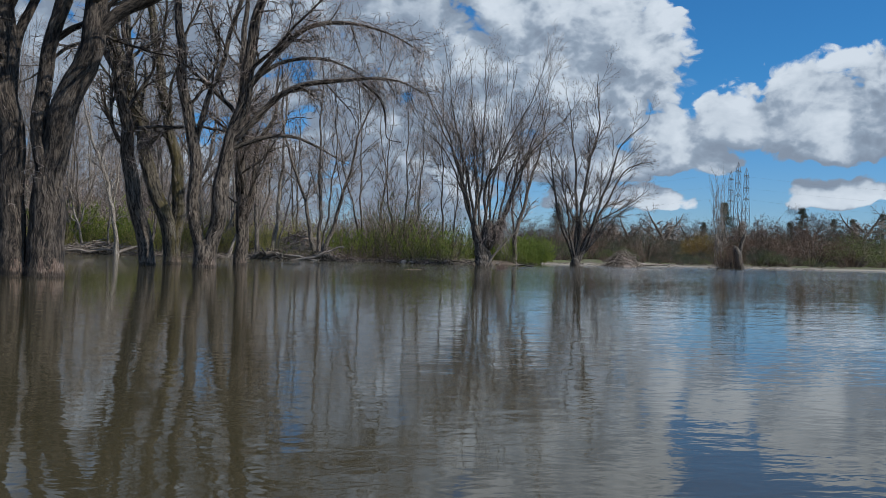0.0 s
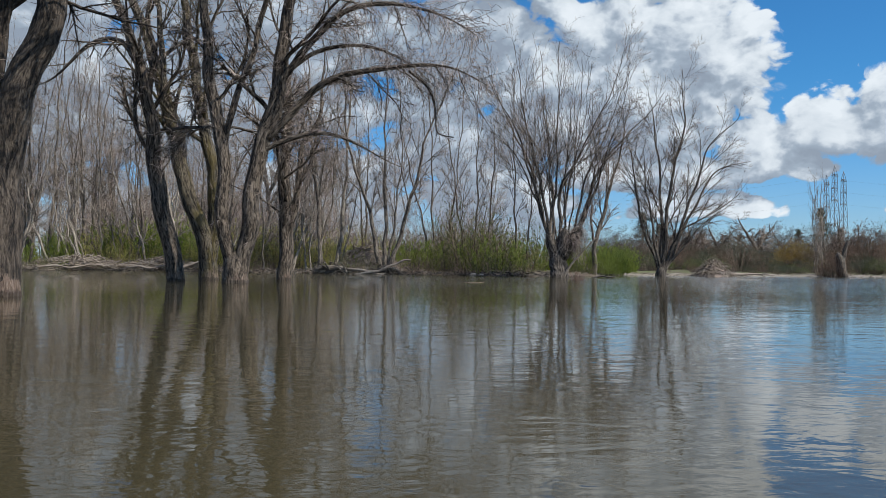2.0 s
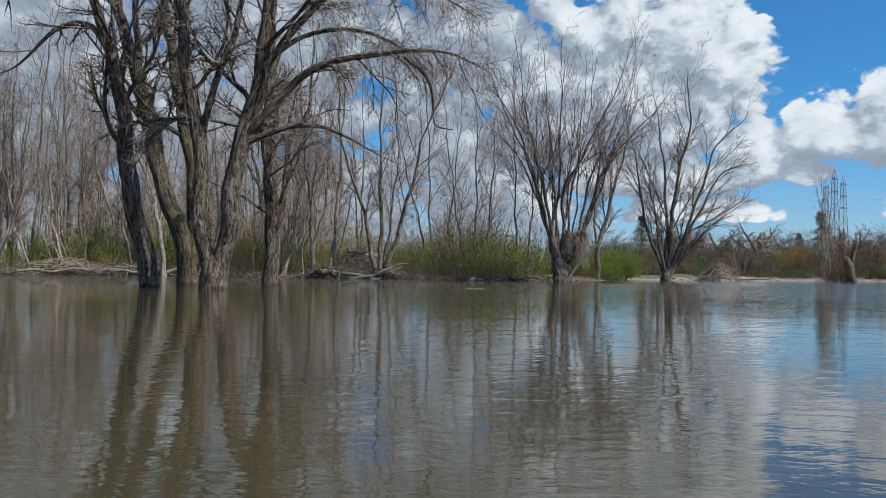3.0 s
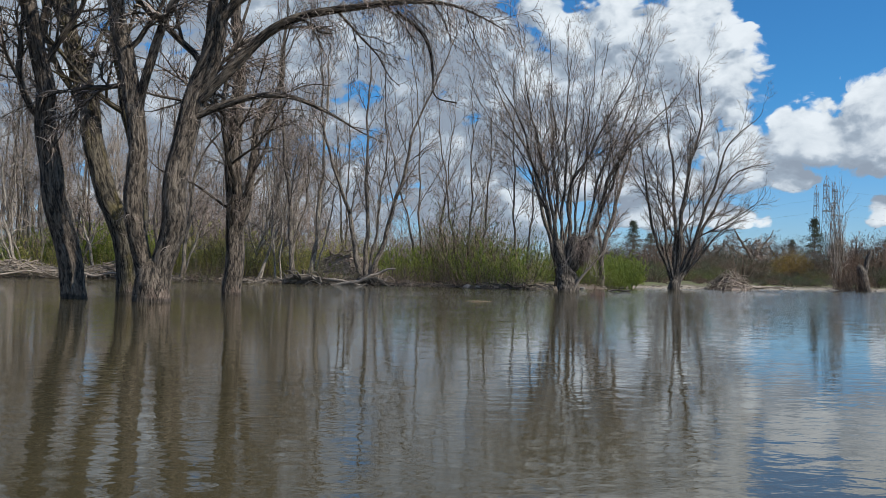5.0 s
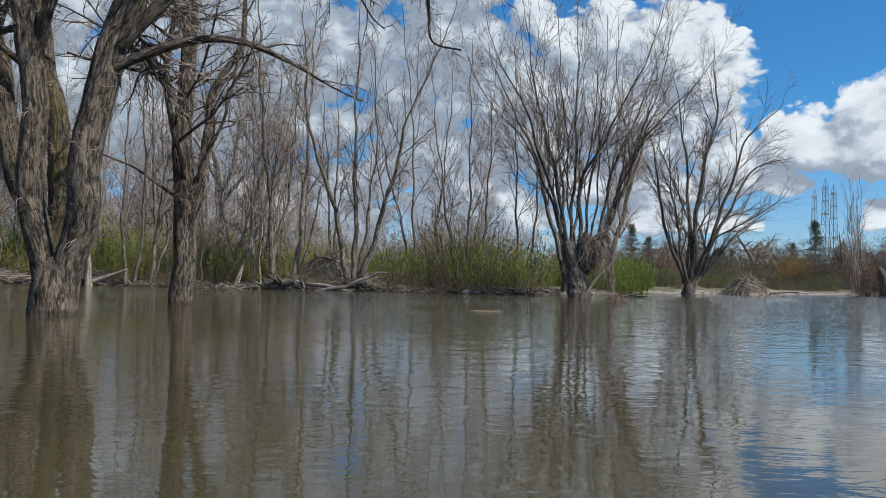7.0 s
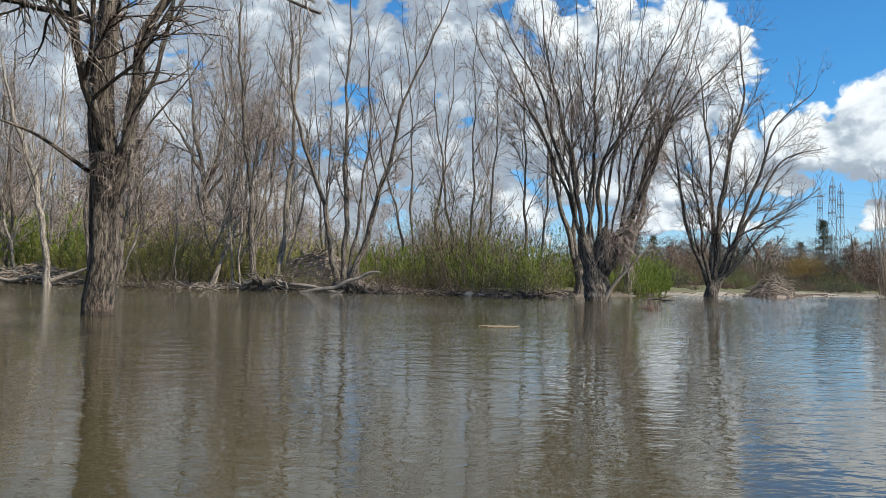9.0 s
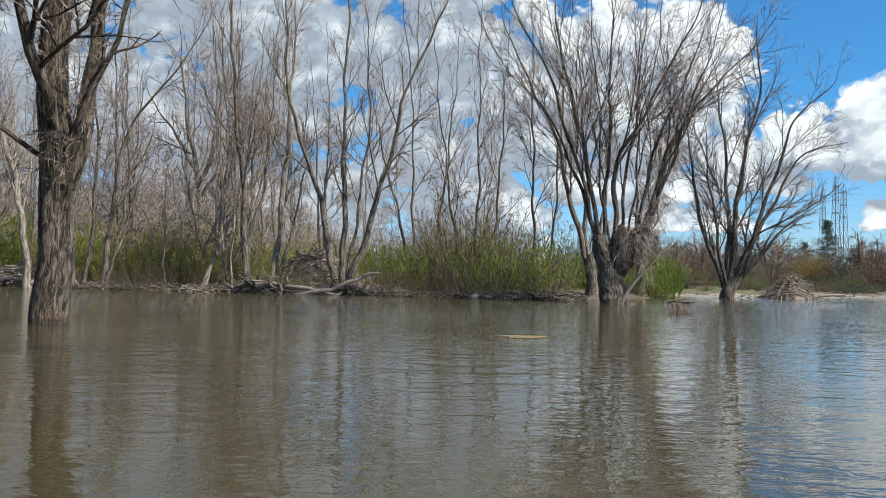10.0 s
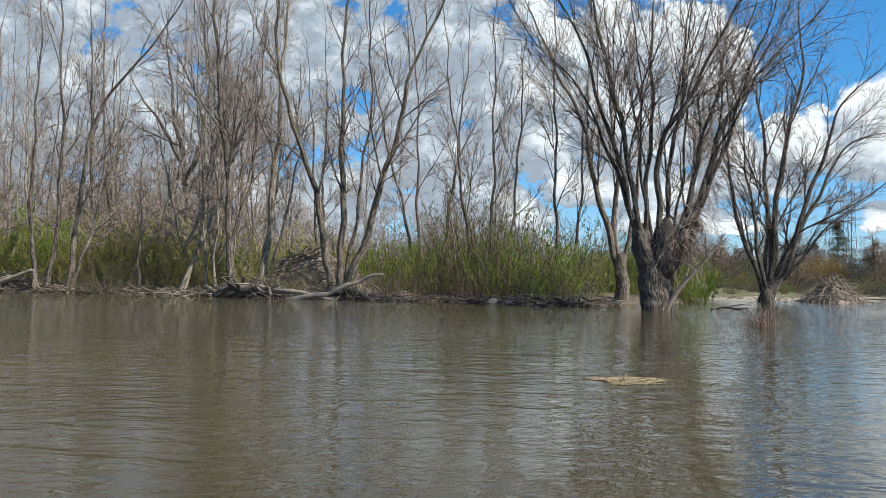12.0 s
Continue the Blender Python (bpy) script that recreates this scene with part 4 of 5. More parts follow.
def shrub(name, label, place, seed, spread, tall, stems, leaves, leaf, bark, size=(0.12, 0.013), splay=0.22, thick=0.011, group="bank thicket", category="shrub"):
    """Many thin upright shoots from one footprint, with small leaves along them."""
    rng = np.random.default_rng(seed)
    root = thing(name, label, category, place, group)
    a, r = rng.uniform(0, 6.28, stems), spread * np.sqrt(rng.random(stems))
    foot = np.stack([np.cos(a) * r, np.sin(a) * r * 0.7, np.full(stems, -0.3)], 1)
    d = unit(np.stack([np.cos(a) * splay * r / spread, np.sin(a) * splay * r / spread, np.ones(stems)], 1) + 0.12 * rng.normal(size=(stems, 3)))
    h = tall * rng.uniform(0.45, 1.05, stems) * (1.1 - 0.35 * (r / spread) ** 2)
    pts = [foot]
    for _ in range(5):
        pts.append(pts[-1] + d * (h / 5)[:, None])
        d = unit(d + 0.09 * rng.normal(size=d.shape) + np.array([0, 0, 0.03]))
    lines = np.stack(pts, 1)
    radii = np.maximum(thick * (h / 2)[:, None] * np.linspace(1, 0.3, 6), 0.003)
    wood = Wood()
    wood.spikes(lines, radii)
    side, thin = sprout(rng, lines, radii, 5, (0.2, 1.0), (18, 50), (0.2, 0.45), 3, 0.05, 0.1, 0.6)
    wood.spikes(side, thin)
    part("brush", wood.mesh(name + "_brush", bark), root, "", "stuff")
    if leaves:
        who = rng.integers(0, len(side), leaves)
        t = rng.uniform(0.1, 1.95, leaves)
        i, f = t.astype(int), (t % 1)[:, None]
        at = side[who, i] * (1 - f) + side[who, i + 1] * f
        v, q = leaf_cards(rng, at + 0.02 * rng.normal(size=at.shape), unit(rng.normal(size=at.shape) + np.array([0, 0, 3.0 if leaf is SPRING_LEAF else 1.5])), *size)
        part("foliage", mesh_of(name + "_foliage", v, [q], leaf, False), root, "", "stuff")
    return root


greens = [shrub("willow_thicket", "bright green young willow shoots on the bank", (0.5, 48.6, on_bank(0.5, 48.6)), 81, 1.3, 1.8, 90, 10000, SPRING_LEAF, SHOOT, (0.13, 0.0085), 0.3),
          shrub("willow_thicket", "bright green young willow shoots on the bank", (3.4, 46.8, on_bank(3.4, 46.8)), 82, 1.5, 2.0, 90, 10000, SPRING_LEAF, SHOOT, (0.13, 0.0085), 0.3),
          shrub("willow_thicket", "olive-green budding willow scrub", (2.2, 47.6, on_bank(2.2, 47.6)), 83, 1.4, 2.9, 70, 5500, OLIVE_LEAF, BRUSH, (0.055, 0.008), 0.4),
          shrub("willow_thicket", "yellow-green budding scrub on the bank", (-8.2, 49.6, on_bank(-8.2, 49.6)), 86, 1.6, 2.3, 70, 8000, BUD_LEAF, BRUSH, (0.06, 0.013), 0.5)]
rng = np.random.default_rng(6)
for x, y, k, s in [(-0.7, 49.6, 0, 1.0), (1.6, 49.5, 1, 0.95), (2.2, 48.8, 2, 1.3), (3.9, 47.6, 2, 0.75), (5.0, 50.4, 1, 0.9), (7.4, 52.8, 0, 0.9), (8.2, 54.6, 1, 0.9), (2.6, 49.6, 2, 1.55), (2.2, 52.4, 2, 1.3),
                   (0.2, 51.2, 2, 1.0), (9.8, 53.6, 0, 1.0), (10.6, 56.0, 1, 1.0), (11.6, 59.5, 0, 1.1), (8.6, 53.0, 1, 1.0), (12.6, 62.5, 1, 1.1), (5.6, 52.6, 2, 1.2), (7.6, 55.0, 2, 1.3),
                   (-3.6, 49.2, 0, 0.75), (-7.6, 50.0, 2, 0.8), (-8.8, 50.6, 1, 0.7), (-9.6, 51.4, 2, 0.9), (-12.2, 52.0, 1, 0.9), (-13.4, 53.0, 0, 1.0), (-11.0, 53.6, 2, 1.0), (-14.6, 53.2, 1, 1.6),
                   (-16.6, 52.6, 0, 1.7), (-18.4, 53.0, 2, 1.0), (-10.2, 55.6, 0, 1.0), (-6.4, 52.8, 2, 0.9), (-5.2, 54.4, 0, 0.9), (-3.0, 54.0, 2, 1.0), (-20.5, 52.0, 1, 1.1), (-23.0, 50.5, 0, 1.2),
                   (-13.6, 51.2, 3, 1.0), (-12.4, 50.6, 3, 0.7), (-11.2, 50.2, 3, 1.1), (-9.6, 49.6, 3, 0.8), (-7.2, 49.4, 3, 0.7), (-6.4, 49.0, 3, 0.9), (-10.4, 52.4, 3, 1.3), (-8.6, 53.0, 3, 1.3), (-5.4, 51.6, 3, 1.1), (-15.4, 50.8, 3, 0.9), (-17.4, 49.8, 3, 1.0), (-4.4, 50.2, 3, 0.8), (-3.4, 52.0, 3, 1.0), (-1.6, 50.8, 3, 0.9), (4.4, 49.4, 3, 0.9)]:
    copy_thing(greens[k], pose(x, y, on_bank(x, y), 0, 0, rng.uniform(0, 360)) @ Matrix.Scale(s, 4))
bare = [shrub("bare_scrub", "tangled leafless brown scrub on the bank", (-8.0, 49.0, on_bank(-8, 49)), 84, 1.4, 2.2, 45, 0, OLIVE_LEAF, BRUSH, splay=0.6),
        shrub("bare_scrub", "tangled leafless brown scrub on the bank", (4.0, 46.2, on_bank(4, 46.2)), 85, 1.2, 1.8, 45, 700, OLIVE_LEAF, BRUSH, splay=0.7)]
for k in range(64):
    x = rng.uniform(-26, 5) if k % 5 else rng.uniform(7.6, 11)
    y = float(shore_y(x)) + (rng.uniform(0.3, 1.2) if k < 45 else rng.uniform(1.5, 16))
    copy_thing(bare[int(rng.integers(2))], pose(x, y, on_bank(x, y), 0, 0, rng.uniform(0, 360)) @ Matrix.Scale(rng.uniform(0.35, 0.75) if k < 45 else rng.uniform(0.5, 1.2), 4))
for x, y, s in [(1.6, 47.4, 1.0), (2.6, 48.2, 1.4), (3.4, 47.6, 1.2), (4.3, 48.4, 1.5), (2.0, 50.2, 1.7), (-0.2, 48.0, 0.9), (-0.9, 48.2, 0.8), (3.0, 46.3, 1.0)]:
    copy_thing(bare[int(rng.integers(2))], pose(x, y, on_bank(x, y), 0, 0, rng.uniform(0, 360)) @ Matrix.Scale(s, 4))

# ---- the far shore ----
def leafy(name, label, place, seed, spread, tall, clumps, per, leaf, size, loose=0.16):
    """A rounded shrub: leaning boughs that end in many uneven clumps of small leaves."""
    rng = np.random.default_rng(seed)
    root = thing(name, label, "shrub", place, "far shore scrub")
    a = rng.uniform(0, 6.28, clumps)
    r = spread * np.sqrt(rng.random(clumps))
    z = tall * (0.12 + 0.80 * np.sqrt(np.maximum(1 - (r / spread) ** 2, 0)) * rng.uniform(0.25, 1.05, clumps))
    centre = np.stack([np.cos(a) * r, np.sin(a) * r, z], 1)
    foot = centre * np.array([0.25, 0.25, 0.0]) + np.array([0, 0, -0.3])
    knee = 0.5 * centre + 0.5 * foot + np.array([0, 0, 0.1 * tall])
    wood = Wood()
    wood.spikes(np.stack([foot, knee, centre], 1), np.full((clumps, 3), 0.022))
    part("brush", wood.mesh(name + "_brush", BRUSH), root, "", "stuff")
    who = rng.integers(0, clumps, clumps * per)
    at = centre[who] + rng.normal(size=(len(who), 3)) * np.array([loose, loose, 0.7 * loose]) * spread * rng.uniform(0.5, 1.3, (clumps, 1))[who]
    at[:, 2] = np.maximum(at[:, 2], 0.05)
    v, q = leaf_cards(rng, at, unit(rng.normal(size=at.shape) + np.array([0, 0, 0.5])), *size)
    part("foliage", mesh_of(name + "_foliage", v, [q], leaf, False), root, "", "stuff")
    return root


def far_place(az, distance):
    return math.sin(az) * distance, 11 + math.cos(az) * distance


def level(x, y):
    return float(land_height(np.array([x]), np.array([y]))[0])


far_kinds = [leafy("far_shrub", "russet leafless shrub on the far shore", (64.0, 118.0, 0.4), 91, 3.4, 4.4, 90, 44, RUSSET_LEAF, (0.20, 0.028)),
             leafy("far_shrub", "dark evergreen shrub on the far shore", (40.0, 138.0, 0.4), 92, 3.4, 4.6, 90, 40, DARK_LEAF, (0.17, 0.045)),
             leafy("far_shrub", "olive scrub on the far shore", (66.0, 104.0, 0.4), 93, 3.4, 3.6, 90, 40, OLIVE_LEAF, (0.16, 0.036)),
             leafy("far_shrub", "ochre willow bush in catkin on the far shore", (60.5, 149.0, 0.4), 94, 3.8, 5.2, 130, 60, OCHRE_LEAF, (0.22, 0.04)),
             leafy("far_shrub", "grey-brown leafless thicket on the far shore", (34.0, 100.0, 0.4), 95, 3.6, 4.8, 90, 44, RUSSET_LEAF, (0.24, 0.016))]
FAR_WOOD = plain_material("brown_grey_twig_mass", [(0.05, 0.036, 0.029), (0.11, 0.082, 0.066), (0.19, 0.148, 0.12)], 0.3, 0.85, 0.0, 0.6)
far_wood = leafy("far_thicket", "brown-grey bare wood beyond the far shore", (*far_place(0.30, 165), 0.5), 97, 5.5, 8.5, 120, 95, FAR_WOOD, (0.30, 0.018), 0.09)
rng = np.random.default_rng(8)
OCHRE = (0.36, 0.465)
for k in range(26):
    az = 0.17 + 0.47 * (k + rng.random()) / 26
    x, y = far_place(az, rng.uniform(150, 185))
    copy_thing(far_wood, pose(x, y, level(x, y), 0, 0, rng.uniform(0, 360)) @ Matrix.Scale(rng.uniform(0.75, 1.25), 4))
for k in range(20):
    az, far = rng.uniform(0.21, 0.64), rng.uniform(170, 200)
    x, y = far_place(az, far)
    copy_thing(far_kinds[1 if k % 3 else 2], pose(x, y, level(x, y), 0, 0, rng.uniform(0, 360)) @ Matrix.Scale(rng.uniform(1.1, 1.7), 4))
for k in range(22):
    az, far = 0.21 + 0.43 * (k + rng.random()) / 22, rng.uniform(115, 150)
    if OCHRE[0] < az < OCHRE[1]:
        continue
    x, y = far_place(az, far)
    copy_thing(far_kinds[(1, 0, 1, 0)[k % 4]], pose(x, y, level(x, y), 0, 0, rng.uniform(0, 360)) @ Matrix.Scale(rng.uniform(0.8, 1.25), 4))
for k in range(20):
    az, far = rng.uniform(0.24, 0.64), rng.uniform(88, 112)
    x, y = far_place(az, far)
    copy_thing(far_kinds[(2, 1, 2)[k % 3]], pose(x, y, level(x, y), 0, 0, rng.uniform(0, 360)) @ Matrix.Scale(rng.uniform(0.16, 0.34), 4))
for k in range(40):
    x, y = rng.uniform(14, 44), rng.uniform(76, 96)
    tall = rng.uniform(0.12, 0.2) if 0.355 < math.atan2(x, y - 11) < 0.50 else rng.uniform(0.3, 0.62)
    copy_thing(far_kinds[(1, 0, 1, 2, 1)[k % 5]], pose(x, y, level(x, y), 0, 0, rng.uniform(0, 360)) @ Matrix.Scale(tall, 4))
for k in range(26):
    x = rng.uniform(17, 46)
    y = float(shore_y(x)) + rng.uniform(5, 16)
    copy_thing(far_kinds[(0, 2, 1, 4, 0)[k % 5]], pose(x, y, level(x, y), 0, 0, rng.uniform(0, 360)) @ Matrix.Scale(rng.uniform(0.1, 0.22), 4))
for az, far, kind, s in [(0.335, 118, 3, 0.42), (0.30, 120, 4, 1.4), (0.27, 110, 4, 1.2), (0.345, 128, 1, 1.1), (0.368, 130, 1, 0.95), (0.38, 126, 1, 0.8), (0.40, 124, 1, 0.4), (0.425, 122, 1, 0.42), (0.445, 120, 2, 0.5), (0.455, 126, 1, 0.9), (0.50, 100, 0, 1.2), (0.47, 104, 0, 1.0), (0.55, 104, 0, 1.2), (0.59, 106, 2, 1.1), (0.488, 62, 0, 0.42), (0.478, 63, 4, 0.4)]:
    x, y = far_place(az, far)
    copy_thing(far_kinds[kind], pose(x, y, level(x, y), 0, 0, 70 * az * 57) @ Matrix.Scale(s, 4))


haze = leafy("far_thicket", "grey-brown leafless thicket behind the wood", (-26.0, 84.0, 0.5), 96, 3.8, 5.2, 70, 42, HAZE_TWIG, (0.55, 0.012))
for k in range(40):
    az = rng.uniform(-0.56, 0.10)
    x, y = far_place(az, rng.uniform(52, 105))
    copy_thing(haze, pose(x, y, level(x, y), 0, 0, rng.uniform(0, 360)) @ Matrix.Scale(rng.uniform(0.8, 1.5) * (0.75 if az > -0.1 else 1.0), 4))


def conifer(label, place, seed, tall, wide, leaf):
    """A trunk with whorls of drooping boughs, each bough a spray of needles."""
    rng = np.random.default_rng(seed)
    root = thing("conifer", label, "tree", place, "far conifers")
    wood = Wood()
    wood.tubes(np.array([[[0, 0, -0.3], [0, 0, tall * 0.5], [0, 0, tall]]], float), np.array([[tall * 0.018, tall * 0.011, 0.03]]), 7)
    part("trunk", wood.mesh("conifer_trunk", WILLOW), root)
    n = 95
    z = tall * (0.08 + 0.9 * rng.random(n) ** 0.8)
    a = rng.uniform(0, 6.28, n)
    reach = wide * (1.02 - z / tall) * rng.uniform(0.4, 1.3, n)
    start = np.stack([0 * z, 0 * z, z], 1)
    way = np.stack([np.cos(a), np.sin(a), np.full(n, -0.12)], 1)
    t = rng.random((n, 60, 1)) ** 0.7
    at = (start[:, None] + way[:, None] * reach[:, None, None] * t + rng.normal(size=(n, 60, 3)) * np.array([0.16, 0.16, 0.09]) * wide / 3).reshape(-1, 3)
    v, q = leaf_cards(rng, at, unit(rng.normal(size=at.shape) + np.repeat(way, 60, 0) * 0.8), 0.34, 0.045)
    part("crown", mesh_of("conifer_crown", v, [q], leaf, False), root, "", "stuff")
    return root


firs = [conifer("dark far-off conifer above the scrub", (*far_place(0.243, 180), 0.5), 101, 12.0, 5.0, DARK_LEAF), conifer("dark far-off conifer above the scrub", (*far_place(0.519, 185), 0.5), 102, 11.5, 5.4, DARK_LEAF)]
for az, far, k, s in [(0.262, 190, 1, 0.85), (0.434, 200, 0, 1.15), (0.504, 205, 0, 0.8), (0.412, 190, 1, 0.75), (0.35, 195, 0, 0.65), (0.37, 200, 1, 0.62), (0.55, 195, 1, 0.85), (0.57, 190, 0, 0.8), (0.60, 185, 1, 0.9), (0.28, 195, 1, 0.7)]:
    x, y = far_place(az, far)
    copy_thing(firs[k], pose(x, y, 0.5, 0, 0, 500 * az) @ Matrix.Scale(s, 4))

CROOKED = [(9, (0.3, 1.0), (30, 70), (0.3, 0.6), 7, 0.03, 0.25, 0.5, False), (6, (0.15, 1.0), (25, 65), (0.35, 0.6), 4, 0.03, 0.25, 0.55, False),
           (5, (0.15, 1.0), (25, 65), (0.4, 0.7), 3, 0.0, 0.2, 0.7, False), (2, (0.1, 1.0), (20, 60), (0.3, 0.8), 2, 0.0, 0.2, 0.8, True)]
oak = tree("far_oak", "bare crooked dark oak on the far shore", (*far_place(0.372, 145), 0.5),
           [(0.42, 0.0, [(0, -0.3), (0.1, 2.5), (-0.4, 4.5), (-1.8, 6.5)], 2.5), (0.26, 0.6, [(0.05, 2.8), (1.2, 5.0), (2.8, 6.6)], 2.0), (0.24, -0.5, [(0.0, 2.2), (-1.6, 4.0), (-3.6, 5.4)], 1.6)], CROOKED, ALDER, TWIG, 111, 1, 2.0, "far oaks", 10)
for az, far, s in [(0.46, 150, 0.95), (0.475, 160, 0.9), (0.305, 140, 0.9), (0.33, 165, 1.0), (0.53, 170, 1.0), (0.585, 160, 1.1), (0.28, 150, 0.8), (0.40, 175, 0.9)]:
    x, y = far_place(az, far)
    copy_thing(oak, pose(x, y, 0.5, 0, 0, 900 * az) @ Matrix.Scale(s, 4))
WISPY = [(12, (0.15, 1.0), (10, 26), (0.2, 0.4), 6, 0.08, 0.06, 0.5, False), (6, (0.15, 1.0), (14, 35), (0.3, 0.6), 4, 0.06, 0.1, 0.6, False), (4, (0.1, 1.0), (15, 40), (0.3, 0.7), 2, 0.04, 0.1, 0.7, False)]
tree("dead_poplar", "broken dark poplar stump on the sand bar", (29.4, 65.6, level(29.4, 65.6)),
     [(0.36, 0.0, [(0.3, -0.4), (0.15, 0.9), (-0.1, 1.9)], -1), (0.15, 0.2, [(0.0, 1.0), (0.4, 2.0), (0.7, 2.9)], -1)], WISPY, WILLOW, TWIG, 112, 1, 1.4, "", 20, 0.3, shoots=[(0, 90, (0.3, 1.0), (0.4, 1.2), 0.05)])
tree("young_poplar", "fan of tall pale upright poplar shoots", (29.2, 68.5, level(29.2, 68.5)),
     [(0.045, 0.2, [(-0.25 + 0.12 * k, -0.3), (-0.32 + 0.16 * k, 2.5), (-0.5 + 0.22 * k, 5.0 + 0.6 * math.sin(k * 2.1))], 2.0) for k in range(5)], WISPY, PALE_BARK, TWIG, 113, 5, 1.2, "", 8, 0.2, fall=0.9)


# ---- pylons and cables ----
def beam(wood, a, b, r):
    wood.tubes(np.array([[a, (np.array(a) + np.array(b)) / 2, b]], float), np.full((1, 3), r), 4)


def pylon(label, place, tall, turn):
    root = thing("pylon", label, "pylon", place, "transmission pylons", "", turn)
    half = lambda z: 0.9 * (1 - z / tall) ** 1.4 + 0.42
    steps = [tall * f for f in (0, 0.16, 0.31, 0.45, 0.57, 0.67, 0.76, 0.84, 0.92)]
    for sx, sy in ((-1, -1), (1, -1), (1, 1), (-1, 1)):
        wood = Wood()
        line = np.array([[sx * half(z), sy * half(z), z - (0.3 if z == 0 else 0)] for z in steps] + [[0, 0, tall]])
        wood.tubes(line[None], np.full((1, len(line)), 0.075), 4)
        part("leg", wood.mesh("pylon_leg", STEEL), root)
    for z0, z1 in zip(steps, steps[1:]):
        wood = Wood()
        a, b = half(z0), half(z1)
        for (x0, y0), (x1, y1) in zip(((-1, -1), (1, -1), (1, 1), (-1, 1)), ((1, -1), (1, 1), (-1, 1), (-1, -1))):
            beam(wood, (x0 * a, y0 * a, z0), (x1 * b, y1 * b, z1), 0.035)
            beam(wood, (x1 * a, y1 * a, z0), (x0 * b, y0 * b, z1), 0.035)
            beam(wood, (x0 * b, y0 * b, z1), (x1 * b, y1 * b, z1), 0.035)
        part("brace", wood.mesh("pylon_brace", STEEL), root)
    for f in (0.66, 0.78, 0.90):
        wood = Wood()
        for y in (-0.5, 0.5):
            beam(wood, (-1.2, 0, f * tall), (0, y, f * tall + 0.5), 0.06)
            beam(wood, (1.2, 0, f * tall), (0, y, f * tall + 0.5), 0.06)
            beam(wood, (-1.2, 0, f * tall), (1.2, 0, f * tall), 0.06)
        part("crossarm", wood.mesh("pylon_crossarm", STEEL), root)
    return root


pylon("steel lattice transmission pylon beyond the trees", (107.4, 236.8, 0.6), 28.4, 20)
pylon("steel lattice transmission pylon beyond the trees", (*far_place(0.452, 262), 0.6), 28.0, 20)
pylon("steel lattice transmission pylon beyond the trees", (*far_place(0.4335, 300), 0.6), 31.0, 20)


def cable(a, b, sag, r=0.009):
    wood = Wood()
    t = np.linspace(0, 1, 26)[:, None]
    line = np.array(a) * (1 - t) + np.array(b) * t
    line[:, 2] -= sag * 4 * t[:, 0] * (1 - t[:, 0])
    wood.tubes(line[None], np.full((1, 26), r), 4)
    tagged(new("cable", wood.mesh("cable", STEEL)), "thin sagging overhead power cable", "cable", "power cables")


for k, z in enumerate((19.2, 22.6, 26.0)):
    cable((107.4 - 1.1, 236.8 - 0.4, 0.6 + 28.4 * (0.66, 0.78, 0.90)[k]), (-40, 330, z + 4), 7)
    cable((*far_place(0.452, 262), 0.6 + 28.0 * (0.66, 0.78, 0.90)[k] + 0.2), (260, 190, z + 2), 6)


# ---- driftwood and litter on the bank ----
def log(label, place, path, r, mat, seed, name="log", group="stranded logs", stubs=3):
    """A bent trunk lying on the bank, with a few broken stubs of boughs."""
    rng = np.random.default_rng(seed)
    root = thing(name, label, "log", place, group)
    line = curve_through(path, 22)
    wood = Wood()
    wood.tubes(line[None], (r * np.linspace(1.0, 0.45, 22))[None], 14, furrows(rng, 0.0, 4, 2.2))
    part("trunk", wood.mesh(name + "_trunk", mat), root)
    if stubs:
        side, thin = sprout(rng, line[None], (r * np.linspace(1.0, 0.45, 22))[None], stubs, (0.2, 1.0), (30, 80), (0.3, 0.8), 6, -0.02, 0.18, 0.45, 0.3, True)
        for k in range(stubs):
            wood = Wood()
            wood.tubes(side[k : k + 1], thin[k : k + 1], 7)
            part("stub", wood.mesh(name + "_stub", mat), root)
    return root


log("bleached fallen trunk, one end raised over the water", (-3.7, 45.5, 0.0), [(-0.6, 0.2, -0.22), (0.3, 0.1, -0.03), (0.9, 0, 0.12), (1.3, 0.05, 0.16), (1.75, 0, 0.40), (2.2, 0.12, 0.55), (2.45, 0.1, 0.70), (2.8, 0.15, 0.72)], 0.085, DRIFT, 121, stubs=5)
log("grey fallen log half sunk at the bank", (-5.4, 45.7, 0.05), [(0, 0, 0.05), (0.8, -0.1, 0.27), (1.5, -0.05, 0.16), (2.2, -0.1, 0.12), (3.2, -0.2, -0.1)], 0.11, DRIFT, 122)
log("bleached log resting on the bank", (-12.6, 46.7, 0.05), [(0, 0, 0.05), (0.7, 0, 0.3), (1.5, -0.1, 0.6)], 0.10, DRIFT, 123, stubs=1)
log("long bleached log along the waterline", (-15.4, 47.4, 0.05), [(0, 0, 0.1), (0.7, -0.2, 0.2), (1.3, -0.4, 0.10), (2.1, -0.45, 0.24), (2.8, -0.6, 0.2), (3.6, -0.7, 0.42)], 0.06, DRIFT, 124)
log("long bleached log along the waterline", (-18.6, 44.6, 0.05), [(0, 0, 0.12), (0.8, 0.2, 0.2), (1.4, 0.4, 0.1), (2.2, 0.9, 0.26), (2.8, 1.2, 0.18)], 0.06, DRIFT, 125)
